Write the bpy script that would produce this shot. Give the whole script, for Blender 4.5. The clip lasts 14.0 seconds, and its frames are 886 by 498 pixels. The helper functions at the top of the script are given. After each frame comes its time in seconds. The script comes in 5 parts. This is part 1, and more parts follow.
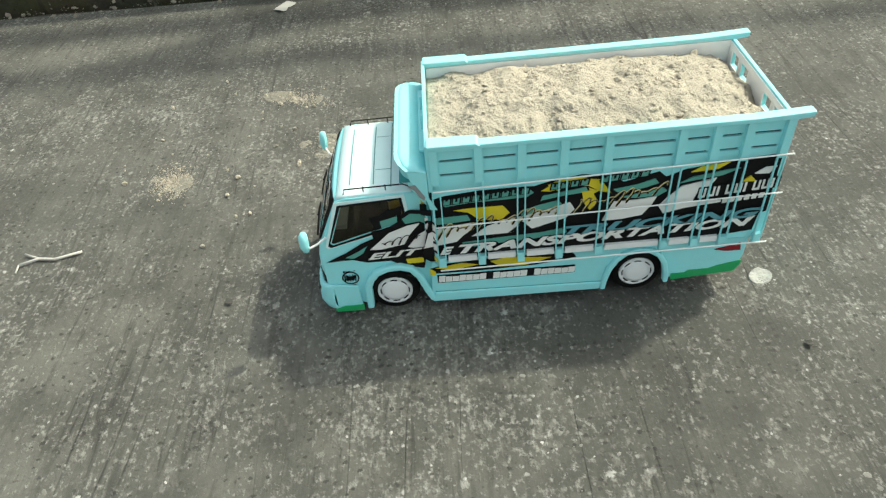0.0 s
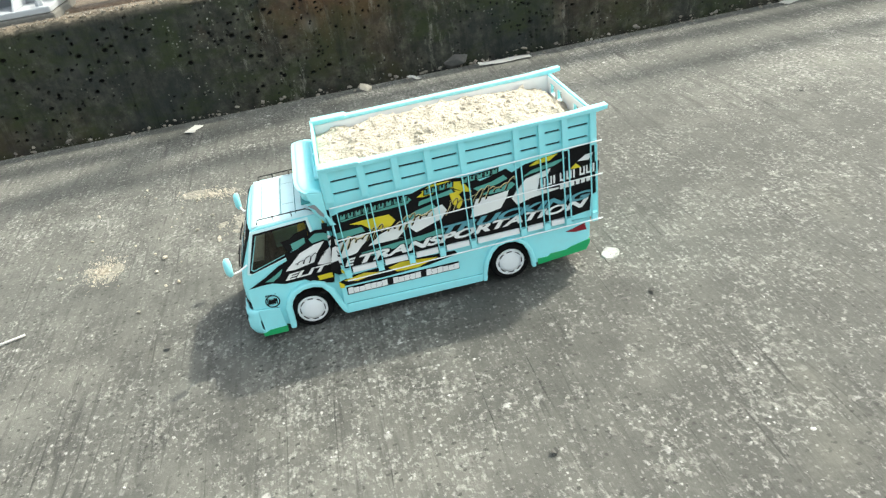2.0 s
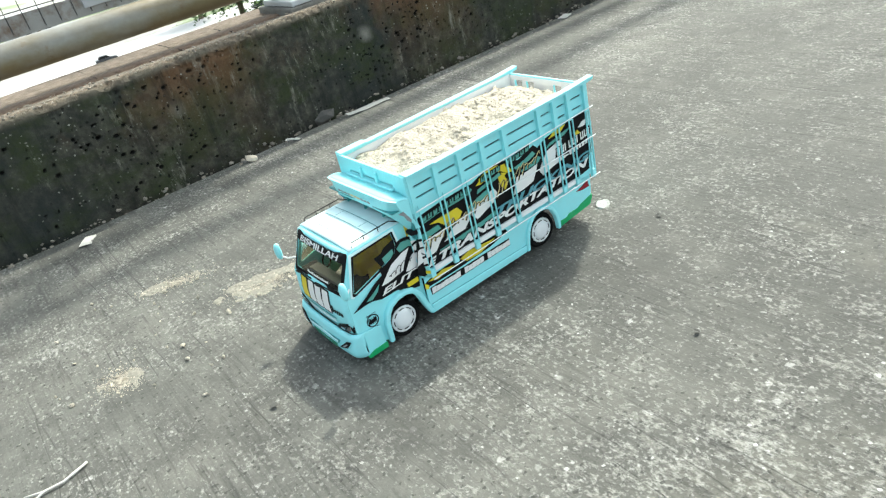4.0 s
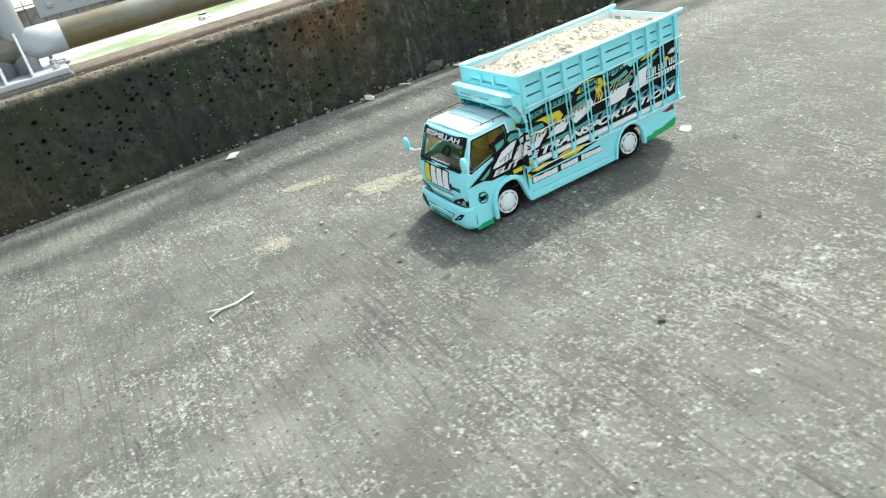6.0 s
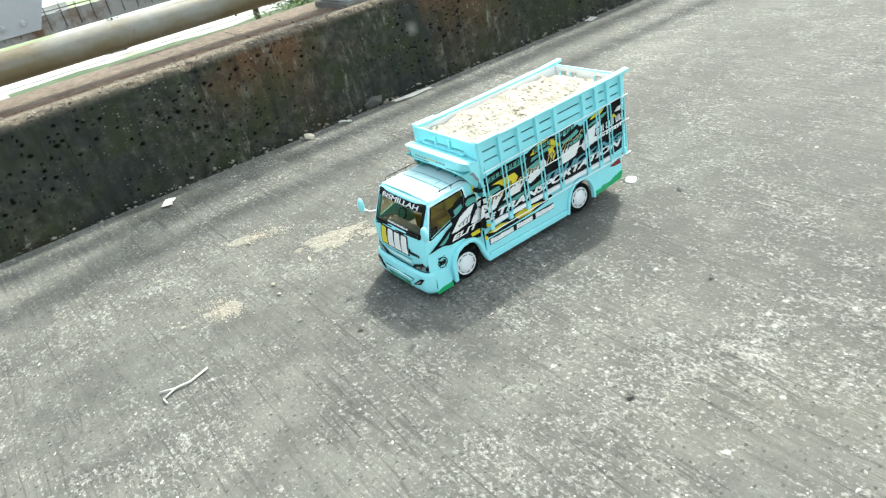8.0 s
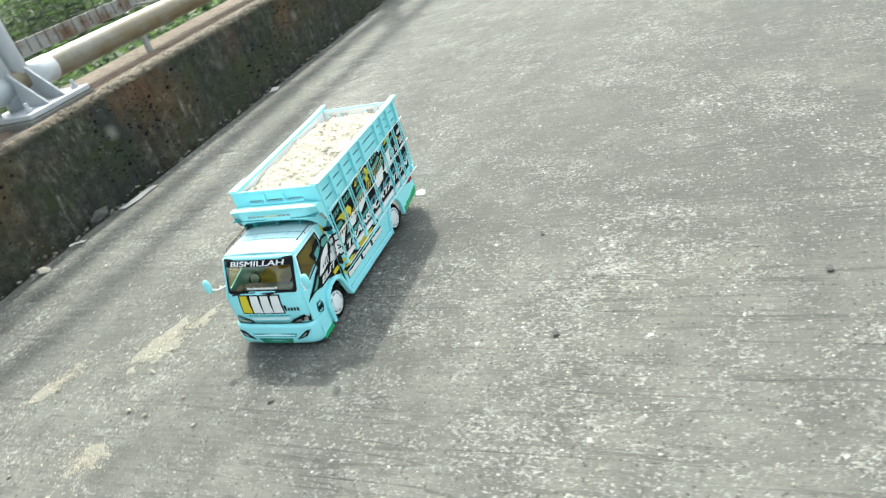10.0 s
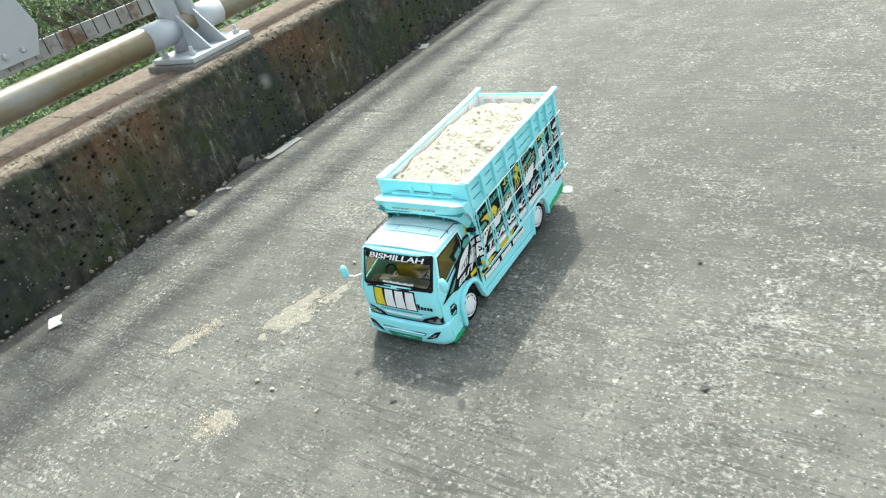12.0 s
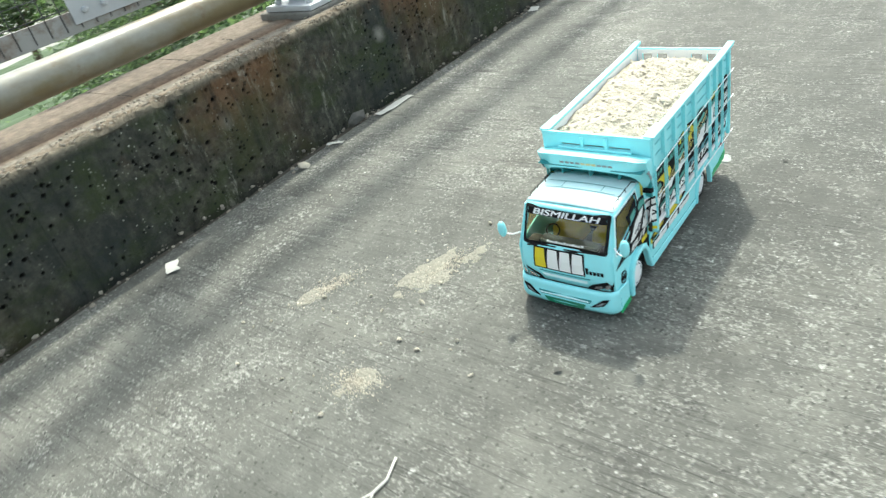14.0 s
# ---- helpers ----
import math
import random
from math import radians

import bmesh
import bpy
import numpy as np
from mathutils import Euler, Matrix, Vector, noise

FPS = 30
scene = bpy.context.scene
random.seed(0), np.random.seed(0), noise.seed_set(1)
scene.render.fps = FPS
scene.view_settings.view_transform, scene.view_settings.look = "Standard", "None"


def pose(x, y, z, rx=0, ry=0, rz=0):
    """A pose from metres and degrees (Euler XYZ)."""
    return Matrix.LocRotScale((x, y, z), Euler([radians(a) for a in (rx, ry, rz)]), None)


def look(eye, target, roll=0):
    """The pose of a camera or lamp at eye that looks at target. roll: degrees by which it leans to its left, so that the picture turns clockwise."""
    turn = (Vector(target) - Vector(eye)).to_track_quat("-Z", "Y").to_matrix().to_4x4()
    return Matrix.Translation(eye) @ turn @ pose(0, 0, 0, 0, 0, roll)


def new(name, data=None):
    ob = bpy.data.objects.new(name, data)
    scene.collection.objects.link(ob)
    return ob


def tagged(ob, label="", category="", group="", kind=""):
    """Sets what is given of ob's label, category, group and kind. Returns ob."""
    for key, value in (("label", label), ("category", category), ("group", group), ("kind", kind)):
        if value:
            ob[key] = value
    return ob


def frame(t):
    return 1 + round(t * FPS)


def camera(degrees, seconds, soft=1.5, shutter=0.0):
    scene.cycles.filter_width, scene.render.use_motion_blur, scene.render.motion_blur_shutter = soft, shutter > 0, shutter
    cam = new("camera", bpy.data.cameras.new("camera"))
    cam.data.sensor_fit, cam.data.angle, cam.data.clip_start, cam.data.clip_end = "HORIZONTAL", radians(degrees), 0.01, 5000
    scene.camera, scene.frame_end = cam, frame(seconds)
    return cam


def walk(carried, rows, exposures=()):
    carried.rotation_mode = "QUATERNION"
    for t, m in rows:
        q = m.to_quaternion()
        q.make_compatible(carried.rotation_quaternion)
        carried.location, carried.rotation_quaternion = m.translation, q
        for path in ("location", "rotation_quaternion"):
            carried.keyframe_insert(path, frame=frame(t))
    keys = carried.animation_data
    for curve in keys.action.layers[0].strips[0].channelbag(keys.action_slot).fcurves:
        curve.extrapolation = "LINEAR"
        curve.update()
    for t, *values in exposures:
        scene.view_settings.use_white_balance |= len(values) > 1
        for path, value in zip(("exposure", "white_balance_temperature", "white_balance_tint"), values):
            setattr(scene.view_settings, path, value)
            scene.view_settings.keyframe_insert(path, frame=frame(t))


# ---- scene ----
# ---- camera and its walk ----
cam = camera(65.44, 14.0, soft=1.25, shutter=0.12)
PATH = [
    (0.0, pose(0.6854, -0.1178, 0.6475, 47.44, 4.05, 87.65)),
    (0.5, pose(0.7758, -0.0420, 0.6418, 49.28, 5.71, 92.39)),
    (1.0, pose(0.8581, -0.0586, 0.6667, 52.01, 8.46, 86.90)),
    (1.5, pose(0.8874, -0.1127, 0.6121, 55.44, 9.28, 80.28)),
    (2.0, pose(0.9254, -0.1038, 0.6123, 57.71, 7.77, 77.67)),
    (2.2, pose(0.9513, -0.1221, 0.6087, 58.39, 8.69, 74.12)),
    (4.3, pose(0.8175, -0.6836, 0.6330, 60.87, 11.34, 44.59)),
    (4.5, pose(0.7032, -0.7306, 0.6283, 61.52, 9.79, 40.33)),
    (5.0, pose(0.8855, -0.5923, 0.6189, 59.63, 11.74, 57.95)),
    (5.5, pose(1.1503, -0.4308, 0.5820, 63.51, 11.19, 72.65)),
    (6.0, pose(1.0606, -0.7943, 0.5862, 60.79, 12.29, 58.69)),
    (6.5, pose(0.6510, -1.0520, 0.6061, 60.05, 10.56, 46.40)),
    (7.0, pose(0.9026, -0.8140, 0.6303, 61.15, 10.33, 58.03)),
    (7.2, pose(1.0653, -0.6494, 0.6381, 59.90, 9.68, 65.06)),
    (9.3, pose(0.8253, -1.0876, 0.7599, 58.55, 12.67, 25.85)),
    (9.5, pose(0.9710, -0.9827, 0.7439, 57.61, 13.43, 32.34)),
    (10.0, pose(0.7731, -1.0732, 0.7075, 58.76, 14.90, 18.14)),
    (10.5, pose(0.1300, -1.2141, 0.6374, 64.86, 15.46, -4.99)),
    (11.0, pose(0.0892, -1.1694, 0.6887, 60.18, 10.79, 2.51)),
    (11.5, pose(0.3908, -1.0621, 0.7357, 59.24, 8.77, 20.07)),
    (12.0, pose(0.6954, -0.9876, 0.7775, 57.41, 13.23, 30.64)),
    (12.5, pose(0.3087, -1.1621, 0.7346, 56.93, 15.79, 15.72)),
    (13.0, pose(-0.1998, -1.1302, 0.6282, 63.13, 9.48, 4.91)),
    (13.5, pose(-0.0699, -1.1394, 0.6742, 60.87, 8.46, 14.94)),
    (14.0, pose(0.4833, -1.0504, 0.7352, 56.98, 12.19, 35.80)),
]
walk(cam, PATH, [(t, stops, 7200 if t < 2 else 6800 if t < 3 else 6600, -1 if t < 2 else 2 if t < 3 else 0 if t < 13 else -2) for t, stops in ((0.0, 0.43), (1.0, 0.78), (2.2, 1.06), (4.3, 1.05), (5.0, 1.0), (7.2, 1.19), (9.3, 1.27), (10.5, 1.18), (11.0, 1.23), (12.0, 1.16), (14.0, 1.12))])

# ---- world, sun ----
TO_SUN = Vector((-0.1, 0.185, 0.25)).normalized()
world = bpy.data.worlds.new("sky")
scene.world = world
world.use_nodes = True
wn = world.node_tree
sky = wn.nodes.new("ShaderNodeTexSky")
sky.sky_type = "NISHITA"
sky.sun_disc = False
sky.sun_elevation = math.asin(TO_SUN.z)
sky.sun_rotation = math.atan2(TO_SUN.x, TO_SUN.y)
sky.dust_density = 3.0
sky.air_density = 1.0
# thin haze takes most of the blue out of the sky
grey = wn.nodes.new("ShaderNodeRGBToBW")
haze = wn.nodes.new("ShaderNodeMix")
haze.data_type = "RGBA"
haze.inputs[0].default_value = 0.6
wn.links.new(sky.outputs[0], grey.inputs[0])
wn.links.new(sky.outputs[0], haze.inputs[6])
wn.links.new(grey.outputs[0], haze.inputs[7])
wn.links.new(haze.outputs[2], wn.nodes["Background"].inputs[0])
wn.nodes["Background"].inputs[1].default_value = 0.28
sun_data = bpy.data.lights.new("sun", "SUN")
sun_data.energy = 2.55
sun_data.angle = radians(2.2)
sun_data.color = (1.0, 0.96, 0.9)
sun = new("sun", sun_data)
sun.matrix_world = look(TO_SUN * 20, (0, 0, 0))


# ---- materials ----
KX = -1.03  # foot of the kerb's face


class Nodes:
    """A material's node tree, with short ways to add nodes."""

    def __init__(self, name):
        self.m = bpy.data.materials.new(name)
        self.m.use_nodes = True
        self.t = self.m.node_tree
        self.b = self.t.nodes["Principled BSDF"]
        self.co = self.add("ShaderNodeTexCoord").outputs["Object"]

    def add(self, kind, **values):
        n = self.t.nodes.new(kind)
        for key, value in values.items():
            n.inputs[key.replace("_", " ")].default_value = value
        return n

    def link(self, a, b):
        self.t.links.new(a, b)

    def stretch(self, scale):
        n = self.add("ShaderNodeMapping")
        n.inputs["Scale"].default_value = scale
        self.link(self.co, n.inputs["Vector"])
        return n.outputs[0]

    def noise(self, scale, detail=4.0, rough=0.55, co=None):
        n = self.add("ShaderNodeTexNoise", Scale=scale, Detail=detail, Roughness=rough)
        self.link(co or self.co, n.inputs["Vector"])
        return n.outputs["Fac"]

    def spots(self, scale, co, ragged=0.0, reach=(0.2, 0.26), rare=(0.5, 0.55)):
        """Uneven round spots scattered over a plane: how much of a spot, and its two random numbers."""
        v = self.add("ShaderNodeTexVoronoi", Scale=scale)
        v.voronoi_dimensions = "2D"
        self.link(co, v.inputs["Vector"])
        pick = self.add("ShaderNodeSeparateColor")
        self.link(v.outputs["Color"], pick.inputs[0])
        far = self.math("ADD", v.outputs["Distance"], ragged)
        some = self.math("MULTIPLY", self.ramp(far, (reach[0], 1.0), (reach[1], 0.0)), self.ramp(pick.outputs[0], (rare[0], 0.0), (rare[1], 1.0)))
        return some, pick.outputs[1], pick.outputs[2]

    def ramp(self, fac, *stops):
        n = self.add("ShaderNodeValToRGB")
        while len(n.color_ramp.elements) < len(stops):
            n.color_ramp.elements.new(0.5)
        for e, (at, c) in zip(n.color_ramp.elements, stops):
            e.position = at
            e.color = (c, c, c, 1) if isinstance(c, (int, float)) else (*c, 1)
        self.link(fac, n.inputs[0])
        return n.outputs[0]

    def math(self, how, a, b):
        n = self.add("ShaderNodeMath")
        n.operation = how
        for k, v in enumerate((a, b)):
            if isinstance(v, (int, float)):
                n.inputs[k].default_value = v
            else:
                self.link(v, n.inputs[k])
        return n.outputs[0]

    def mix(self, fac, a, b, how="MIX"):
        n = self.add("ShaderNodeMix")
        n.data_type = "RGBA"
        n.blend_type = how
        for k, v in ((0, fac), (6, a), (7, b)):
            if isinstance(v, (int, float)):
                n.inputs[k].default_value = v
            elif isinstance(v, tuple):
                n.inputs[k].default_value = (*v, 1)
            else:
                self.link(v, n.inputs[k])
        return n.outputs[2]

    def bump(self, height, strength, distance):
        n = self.add("ShaderNodeBump", Strength=strength, Distance=distance)
        self.link(height, n.inputs["Height"])
        if self.b.inputs["Normal"].is_linked:
            self.link(self.b.inputs["Normal"].links[0].from_socket, n.inputs["Normal"])
        self.link(n.outputs[0], self.b.inputs["Normal"])

    def done(self, colour, rough=0.5, metal=0.0, spec=0.5):
        for key, v in (("Base Color", colour), ("Roughness", rough), ("Metallic", metal), ("Specular IOR Level", spec)):
            if isinstance(v, tuple):
                self.b.inputs[key].default_value = (*v, 1)
            elif isinstance(v, (int, float)):
                self.b.inputs[key].default_value = v
            else:
                self.link(v, self.b.inputs[key])
        return self.m


def worn_paint(name, colour, rough=0.35, dirt=(0.35, 0.33, 0.28), amount=0.16, spec=0.5):
    """Paint with a little dust and uneven sheen."""
    n = Nodes(name)
    dusty = n.ramp(n.noise(35, 6, 0.65), (0.48, 0.0), (0.8, amount))
    tone = n.mix(n.noise(9, 3), tuple(c * 0.93 for c in colour), tuple(min(1, c * 1.05) for c in colour))
    col = n.mix(dusty, tone, dirt)
    n.bump(n.noise(240, 3), 0.12, 0.0006)
    return n.done(col, n.ramp(n.noise(60, 4), (0.3, rough * 0.8), (0.75, min(1, rough * 1.5))), spec=spec)


def road_concrete():
    """Old broomed concrete: grey paste worn off pale chips, dust, darker bands along the road, grit."""
    n = Nodes("road_concrete")
    wide = n.noise(0.9, 5, 0.6)
    lanes = n.noise(1.0, 5, 0.6, n.stretch((6.5, 0.6, 1.0)))
    mid = n.noise(14, 6, 0.65)
    grain = n.noise(170, 5, 0.7)
    base = n.ramp(wide, (0.3, (0.066, 0.067, 0.059)), (0.5, (0.092, 0.093, 0.083)), (0.72, (0.122, 0.122, 0.108)))
    # dark bands: tyre smudges, also painted in place of soft truss shadows
    base = n.mix(n.ramp(lanes, (0.44, 0.0), (0.66, 0.5)), base, (0.05, 0.05, 0.045))
    # tone ramp: the deck's colour mixed darker towards +x and +y
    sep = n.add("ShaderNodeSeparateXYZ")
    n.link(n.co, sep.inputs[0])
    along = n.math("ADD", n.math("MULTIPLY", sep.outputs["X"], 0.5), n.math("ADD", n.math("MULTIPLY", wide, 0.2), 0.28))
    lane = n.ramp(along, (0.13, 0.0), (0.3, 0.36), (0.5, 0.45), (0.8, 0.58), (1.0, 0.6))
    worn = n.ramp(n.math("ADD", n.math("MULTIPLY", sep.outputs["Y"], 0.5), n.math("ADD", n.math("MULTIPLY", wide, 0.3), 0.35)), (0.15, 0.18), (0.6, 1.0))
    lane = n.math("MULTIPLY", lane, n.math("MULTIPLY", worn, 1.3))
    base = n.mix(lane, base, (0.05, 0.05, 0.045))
    base = n.mix(n.ramp(n.noise(2.2, 5, 0.6), (0.55, 0.0), (0.75, 0.4)), base, (0.15, 0.145, 0.118))
    base = n.mix(0.7, base, n.ramp(mid, (0.3, 0.28), (0.7, 0.74)), "OVERLAY")
    base = n.mix(0.5, base, n.ramp(grain, (0.28, 0.3), (0.72, 0.7)), "OVERLAY")
    # pale worn patches, and flakes of stone and lime that stand proud, crowded in some places
    patch = n.ramp(n.noise(3.4, 6, 0.7), (0.48, 0.0), (0.7, 0.6))
    patch = n.math("MULTIPLY", patch, n.math("SUBTRACT", 1.0, lane))
    base = n.mix(patch, base, (0.165, 0.162, 0.142))
    wear = n.noise(2.6, 6, 0.72)
    clump = n.noise(15, 5, 0.72)
    crowd = n.math("ADD", n.math("MULTIPLY", n.math("SUBTRACT", wear, 0.52), 0.46), n.math("MULTIPLY", n.math("SUBTRACT", clump, 0.5), 0.36))
    for scale, lo, stretch, tone, high in ((40, 0.6, (1.0, 1.3, 1.0), (0.15, 0.148, 0.132), 0.004), (85, 0.585, (1.0, 1.25, 1.0), (0.25, 0.248, 0.225), 0.003), (150, 0.6, (1.0, 1.1, 1.0), (0.29, 0.29, 0.268), 0.002)):
        flake = n.ramp(n.math("ADD", n.noise(scale, 3, 0.6, n.stretch(stretch)), crowd), (lo - 0.03, 0.0), (lo + 0.12, 1.0))
        base = n.mix(n.math("MULTIPLY", flake, n.math("SUBTRACT", 0.9, n.math("MULTIPLY", lane, 0.35))), base, tone)
        n.bump(flake, 0.4, high)
    uneven = n.math("MULTIPLY", n.math("SUBTRACT", grain, 0.5), 0.9)
    crowded = n.ramp(n.math("ADD", crowd, 0.5), (0.44, 0.08), (0.62, 1.0))
    for scale, rare in ((48.0, 0.9), (95.0, 0.84)):
        chip, tone, _ = n.spots(scale, n.co, uneven, (0.16, 0.26), (rare, rare + 0.02))
        base = n.mix(n.math("MULTIPLY", chip, crowded), base, n.ramp(tone, (0.0, (0.12, 0.12, 0.106)), (0.7, (0.2, 0.198, 0.178)), (0.84, (0.34, 0.338, 0.315)), (1.0, (0.6, 0.6, 0.57))))
        n.bump(chip, 0.25, 0.0015)
    speck, tone, _ = n.spots(120.0, n.stretch((1.0, 1.2, 1.0)), uneven, (0.14, 0.24), (0.92, 0.94))
    base = n.mix(n.math("MULTIPLY", speck, crowded), base, n.ramp(tone, (0.2, (0.3, 0.298, 0.275)), (0.9, (0.62, 0.62, 0.59))))
    grit, tone, _ = n.spots(75.0, n.stretch((1.3, 1.0, 1.0)), uneven, (0.16, 0.22), (0.86, 0.88))
    base = n.mix(n.math("MULTIPLY", grit, 0.8), base, (0.03, 0.03, 0.027))
    pores = n.math("MULTIPLY", n.ramp(n.noise(95, 3, 0.6), (0.31, 1.0), (0.38, 0.0)), 0.8)
    base = n.mix(pores, base, (0.032, 0.032, 0.029))
    broom = n.noise(1.0, 4, 0.65, n.stretch((7.0, 75.0, 1.0)))
    base = n.mix(n.ramp(broom, (0.34, 0.45), (0.46, 0.0)), base, (0.045, 0.045, 0.04))
    n.bump(broom, 0.4, 0.003)
    stroke = n.ramp(n.noise(1.0, 3, 0.6, n.stretch((4.0, 46.0, 1.0))), (0.35, 0.55), (0.41, 0.0))
    stroke = n.math("MULTIPLY", stroke, n.ramp(n.noise(1.7, 4, 0.6), (0.4, 0.15), (0.58, 1.0)))
    base = n.mix(stroke, base, (0.042, 0.041, 0.037))
    n.bump(n.math("MULTIPLY", stroke, -1.0), 0.4, 0.003)
    # hairline grooves across the lane
    groove = n.ramp(n.noise(1.0, 3, 0.6, n.stretch((0.5, 9.0, 1.0))), (0.49, 0.0), (0.5, 1.0), (0.51, 0.0))
    groove = n.math("MULTIPLY", groove, n.ramp(n.noise(5, 4, 0.6), (0.42, 0.0), (0.6, 0.6)))
    base = n.mix(groove, base, (0.03, 0.03, 0.027))
    n.bump(n.math("MULTIPLY", groove, -1.0), 0.5, 0.003)
    n.bump(grain, 0.3, 0.002)
    n.bump(mid, 0.3, 0.006)
    return n.done(base, n.ramp(mid, (0.3, 0.7), (0.7, 0.92)), spec=0.3)


def kerb_concrete():
    """Dark weathered concrete: moss, soot streaks, rust bloom, lime spots, blow holes with shade painted in; silt on
    top.
    """
    n = Nodes("kerb_concrete")
    sep = n.add("ShaderNodeSeparateXYZ")
    n.link(n.co, sep.inputs[0])
    x, y, z = sep.outputs
    flat = n.add("ShaderNodeCombineXYZ")
    n.link(y, flat.inputs[0])
    n.link(z, flat.inputs[1])
    flat = flat.outputs[0]
    large = n.noise(2.3, 6, 0.65)
    mid = n.noise(26, 7, 0.7)
    base = n.ramp(mid, (0.28, (0.015, 0.0155, 0.012)), (0.48, (0.042, 0.041, 0.031)), (0.62, (0.085, 0.08, 0.06)), (0.8, (0.19, 0.18, 0.14)))
    base = n.mix(n.ramp(large, (0.36, 0.75), (0.6, 0.0)), base, (0.022, 0.028, 0.027))
    moss = n.ramp(n.noise(5.5, 6, 0.72, n.stretch((1, 1, 1.6))), (0.45, 0.0), (0.6, 0.8))
    base = n.mix(moss, base, (0.032, 0.042, 0.017))
    high = n.ramp(z, (0.1, 0.25), (0.27, 1.0))
    rust = n.math("MULTIPLY", n.ramp(n.noise(2.6, 6, 0.68, n.stretch((1.0, 0.9, 0.7))), (0.5, 0.0), (0.66, 0.85)), high)
    base = n.mix(rust, base, n.mix(mid, (0.06, 0.03, 0.014), (0.17, 0.095, 0.05)))
    streak = n.noise(20, 6, 0.7, n.stretch((1.0, 1.4, 0.12)))
    base = n.mix(n.ramp(streak, (0.52, 0.0), (0.68, 0.6)), base, (0.014, 0.015, 0.013))
    drip = n.math("MULTIPLY", n.ramp(n.noise(15, 7, 0.78, n.stretch((1.0, 1.5, 0.38))), (0.56, 0.0), (0.66, 0.75)), n.ramp(n.noise(2.2, 4, 0.6), (0.46, 0.0), (0.58, 1.0)))
    base = n.mix(drip, base, (0.23, 0.22, 0.18))
    ragged = n.math("MULTIPLY", n.math("SUBTRACT", n.noise(110, 4, 0.7), 0.5), 0.55)
    # pale round patches where the form's ties were filled
    across = n.add("ShaderNodeMath")
    across.operation = "PINGPONG"
    n.link(n.math("ADD", y, 10.03), across.inputs[0])
    across.inputs[1].default_value = 0.31
    up = n.math("SUBTRACT", z, 0.185)
    near = n.math("SQRT", n.math("ADD", n.math("MULTIPLY", across.outputs[0], across.outputs[0]), n.math("MULTIPLY", up, up)), 0.0)
    tie = n.ramp(n.math("ADD", near, n.math("MULTIPLY", n.math("SUBTRACT", mid, 0.5), 0.035)), (0.006, 0.75), (0.03, 0.0))
    tie = n.math("MULTIPLY", tie, n.ramp(n.noise(1.9, 3, 0.6), (0.44, 0.12), (0.56, 0.9)))
    base = n.mix(tie, base, (0.25, 0.24, 0.21))
    # exposed grains
    grain, tone, _ = n.spots(95.0, flat, n.math("MULTIPLY", ragged, 1.8), (0.08, 0.24), (0.84, 0.86))
    grain = n.math("MULTIPLY", grain, n.ramp(n.noise(6, 6, 0.75), (0.47, 0.0), (0.62, 1.0)))
    base = n.mix(grain, base, n.ramp(tone, (0.0, (0.1, 0.095, 0.075)), (1.0, (0.33, 0.32, 0.28))))
    # the top: crumbling pale edge, grey silt, red-brown silt
    top = n.ramp(z, (0.28, 0.0), (0.294, 1.0))
    inwards = n.math("ADD", n.math("MULTIPLY", n.math("SUBTRACT", KX, x), 4.0), n.math("MULTIPLY", n.math("SUBTRACT", n.noise(9, 5, 0.65), 0.5), 0.22))
    bed = n.ramp(inwards, (0.06, (0.11, 0.098, 0.075)), (0.2, (0.17, 0.135, 0.1)), (0.34, (0.2, 0.18, 0.15)), (0.5, (0.165, 0.14, 0.112)), (0.62, (0.17, 0.118, 0.083)), (0.9, (0.21, 0.17, 0.135)))
    bed = n.mix(0.75, bed, n.ramp(n.noise(45, 6, 0.75), (0.3, 0.22), (0.72, 0.78)), "OVERLAY")
    base = n.mix(n.math("MULTIPLY", top, n.ramp(large, (0.2, 0.75), (0.5, 1.0))), base, bed)
    # blow holes near black: their inner shade is put into the colour
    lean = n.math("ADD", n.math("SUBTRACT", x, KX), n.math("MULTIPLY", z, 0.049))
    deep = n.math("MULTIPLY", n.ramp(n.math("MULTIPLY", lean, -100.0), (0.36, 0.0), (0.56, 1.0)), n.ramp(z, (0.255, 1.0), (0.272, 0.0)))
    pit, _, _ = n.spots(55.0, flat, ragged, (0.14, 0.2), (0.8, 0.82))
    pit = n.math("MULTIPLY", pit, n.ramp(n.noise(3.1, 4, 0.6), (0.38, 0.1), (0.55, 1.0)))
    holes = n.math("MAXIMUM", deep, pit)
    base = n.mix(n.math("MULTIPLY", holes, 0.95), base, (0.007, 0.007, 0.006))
    n.bump(mid, 0.5, 0.008)
    n.bump(n.noise(140, 5, 0.7), 0.7, 0.004)
    n.bump(n.math("MULTIPLY", pit, -1.0), 0.8, 0.006)
    return n.done(base, 0.92, spec=0.2)


def rusty_steel(name, paint, rust_at=0.5, rusts=((0.15, 0.085, 0.035), (0.29, 0.2, 0.085)), gloss=0.62):
    n = Nodes(name)
    rust = n.ramp(n.noise(6.5, 6, 0.7), (rust_at, 0.0), (rust_at + 0.14, 1.0))
    col = n.mix(rust, n.mix(n.noise(20, 4), tuple(c * 0.82 for c in paint), paint), n.mix(n.noise(70, 5), *rusts))
    n.bump(n.noise(90, 5), 0.35, 0.002)
    return n.done(col, n.ramp(n.noise(30, 5), (0.3, gloss * 0.8), (0.7, min(1.0, gloss * 1.25))), 0.0)


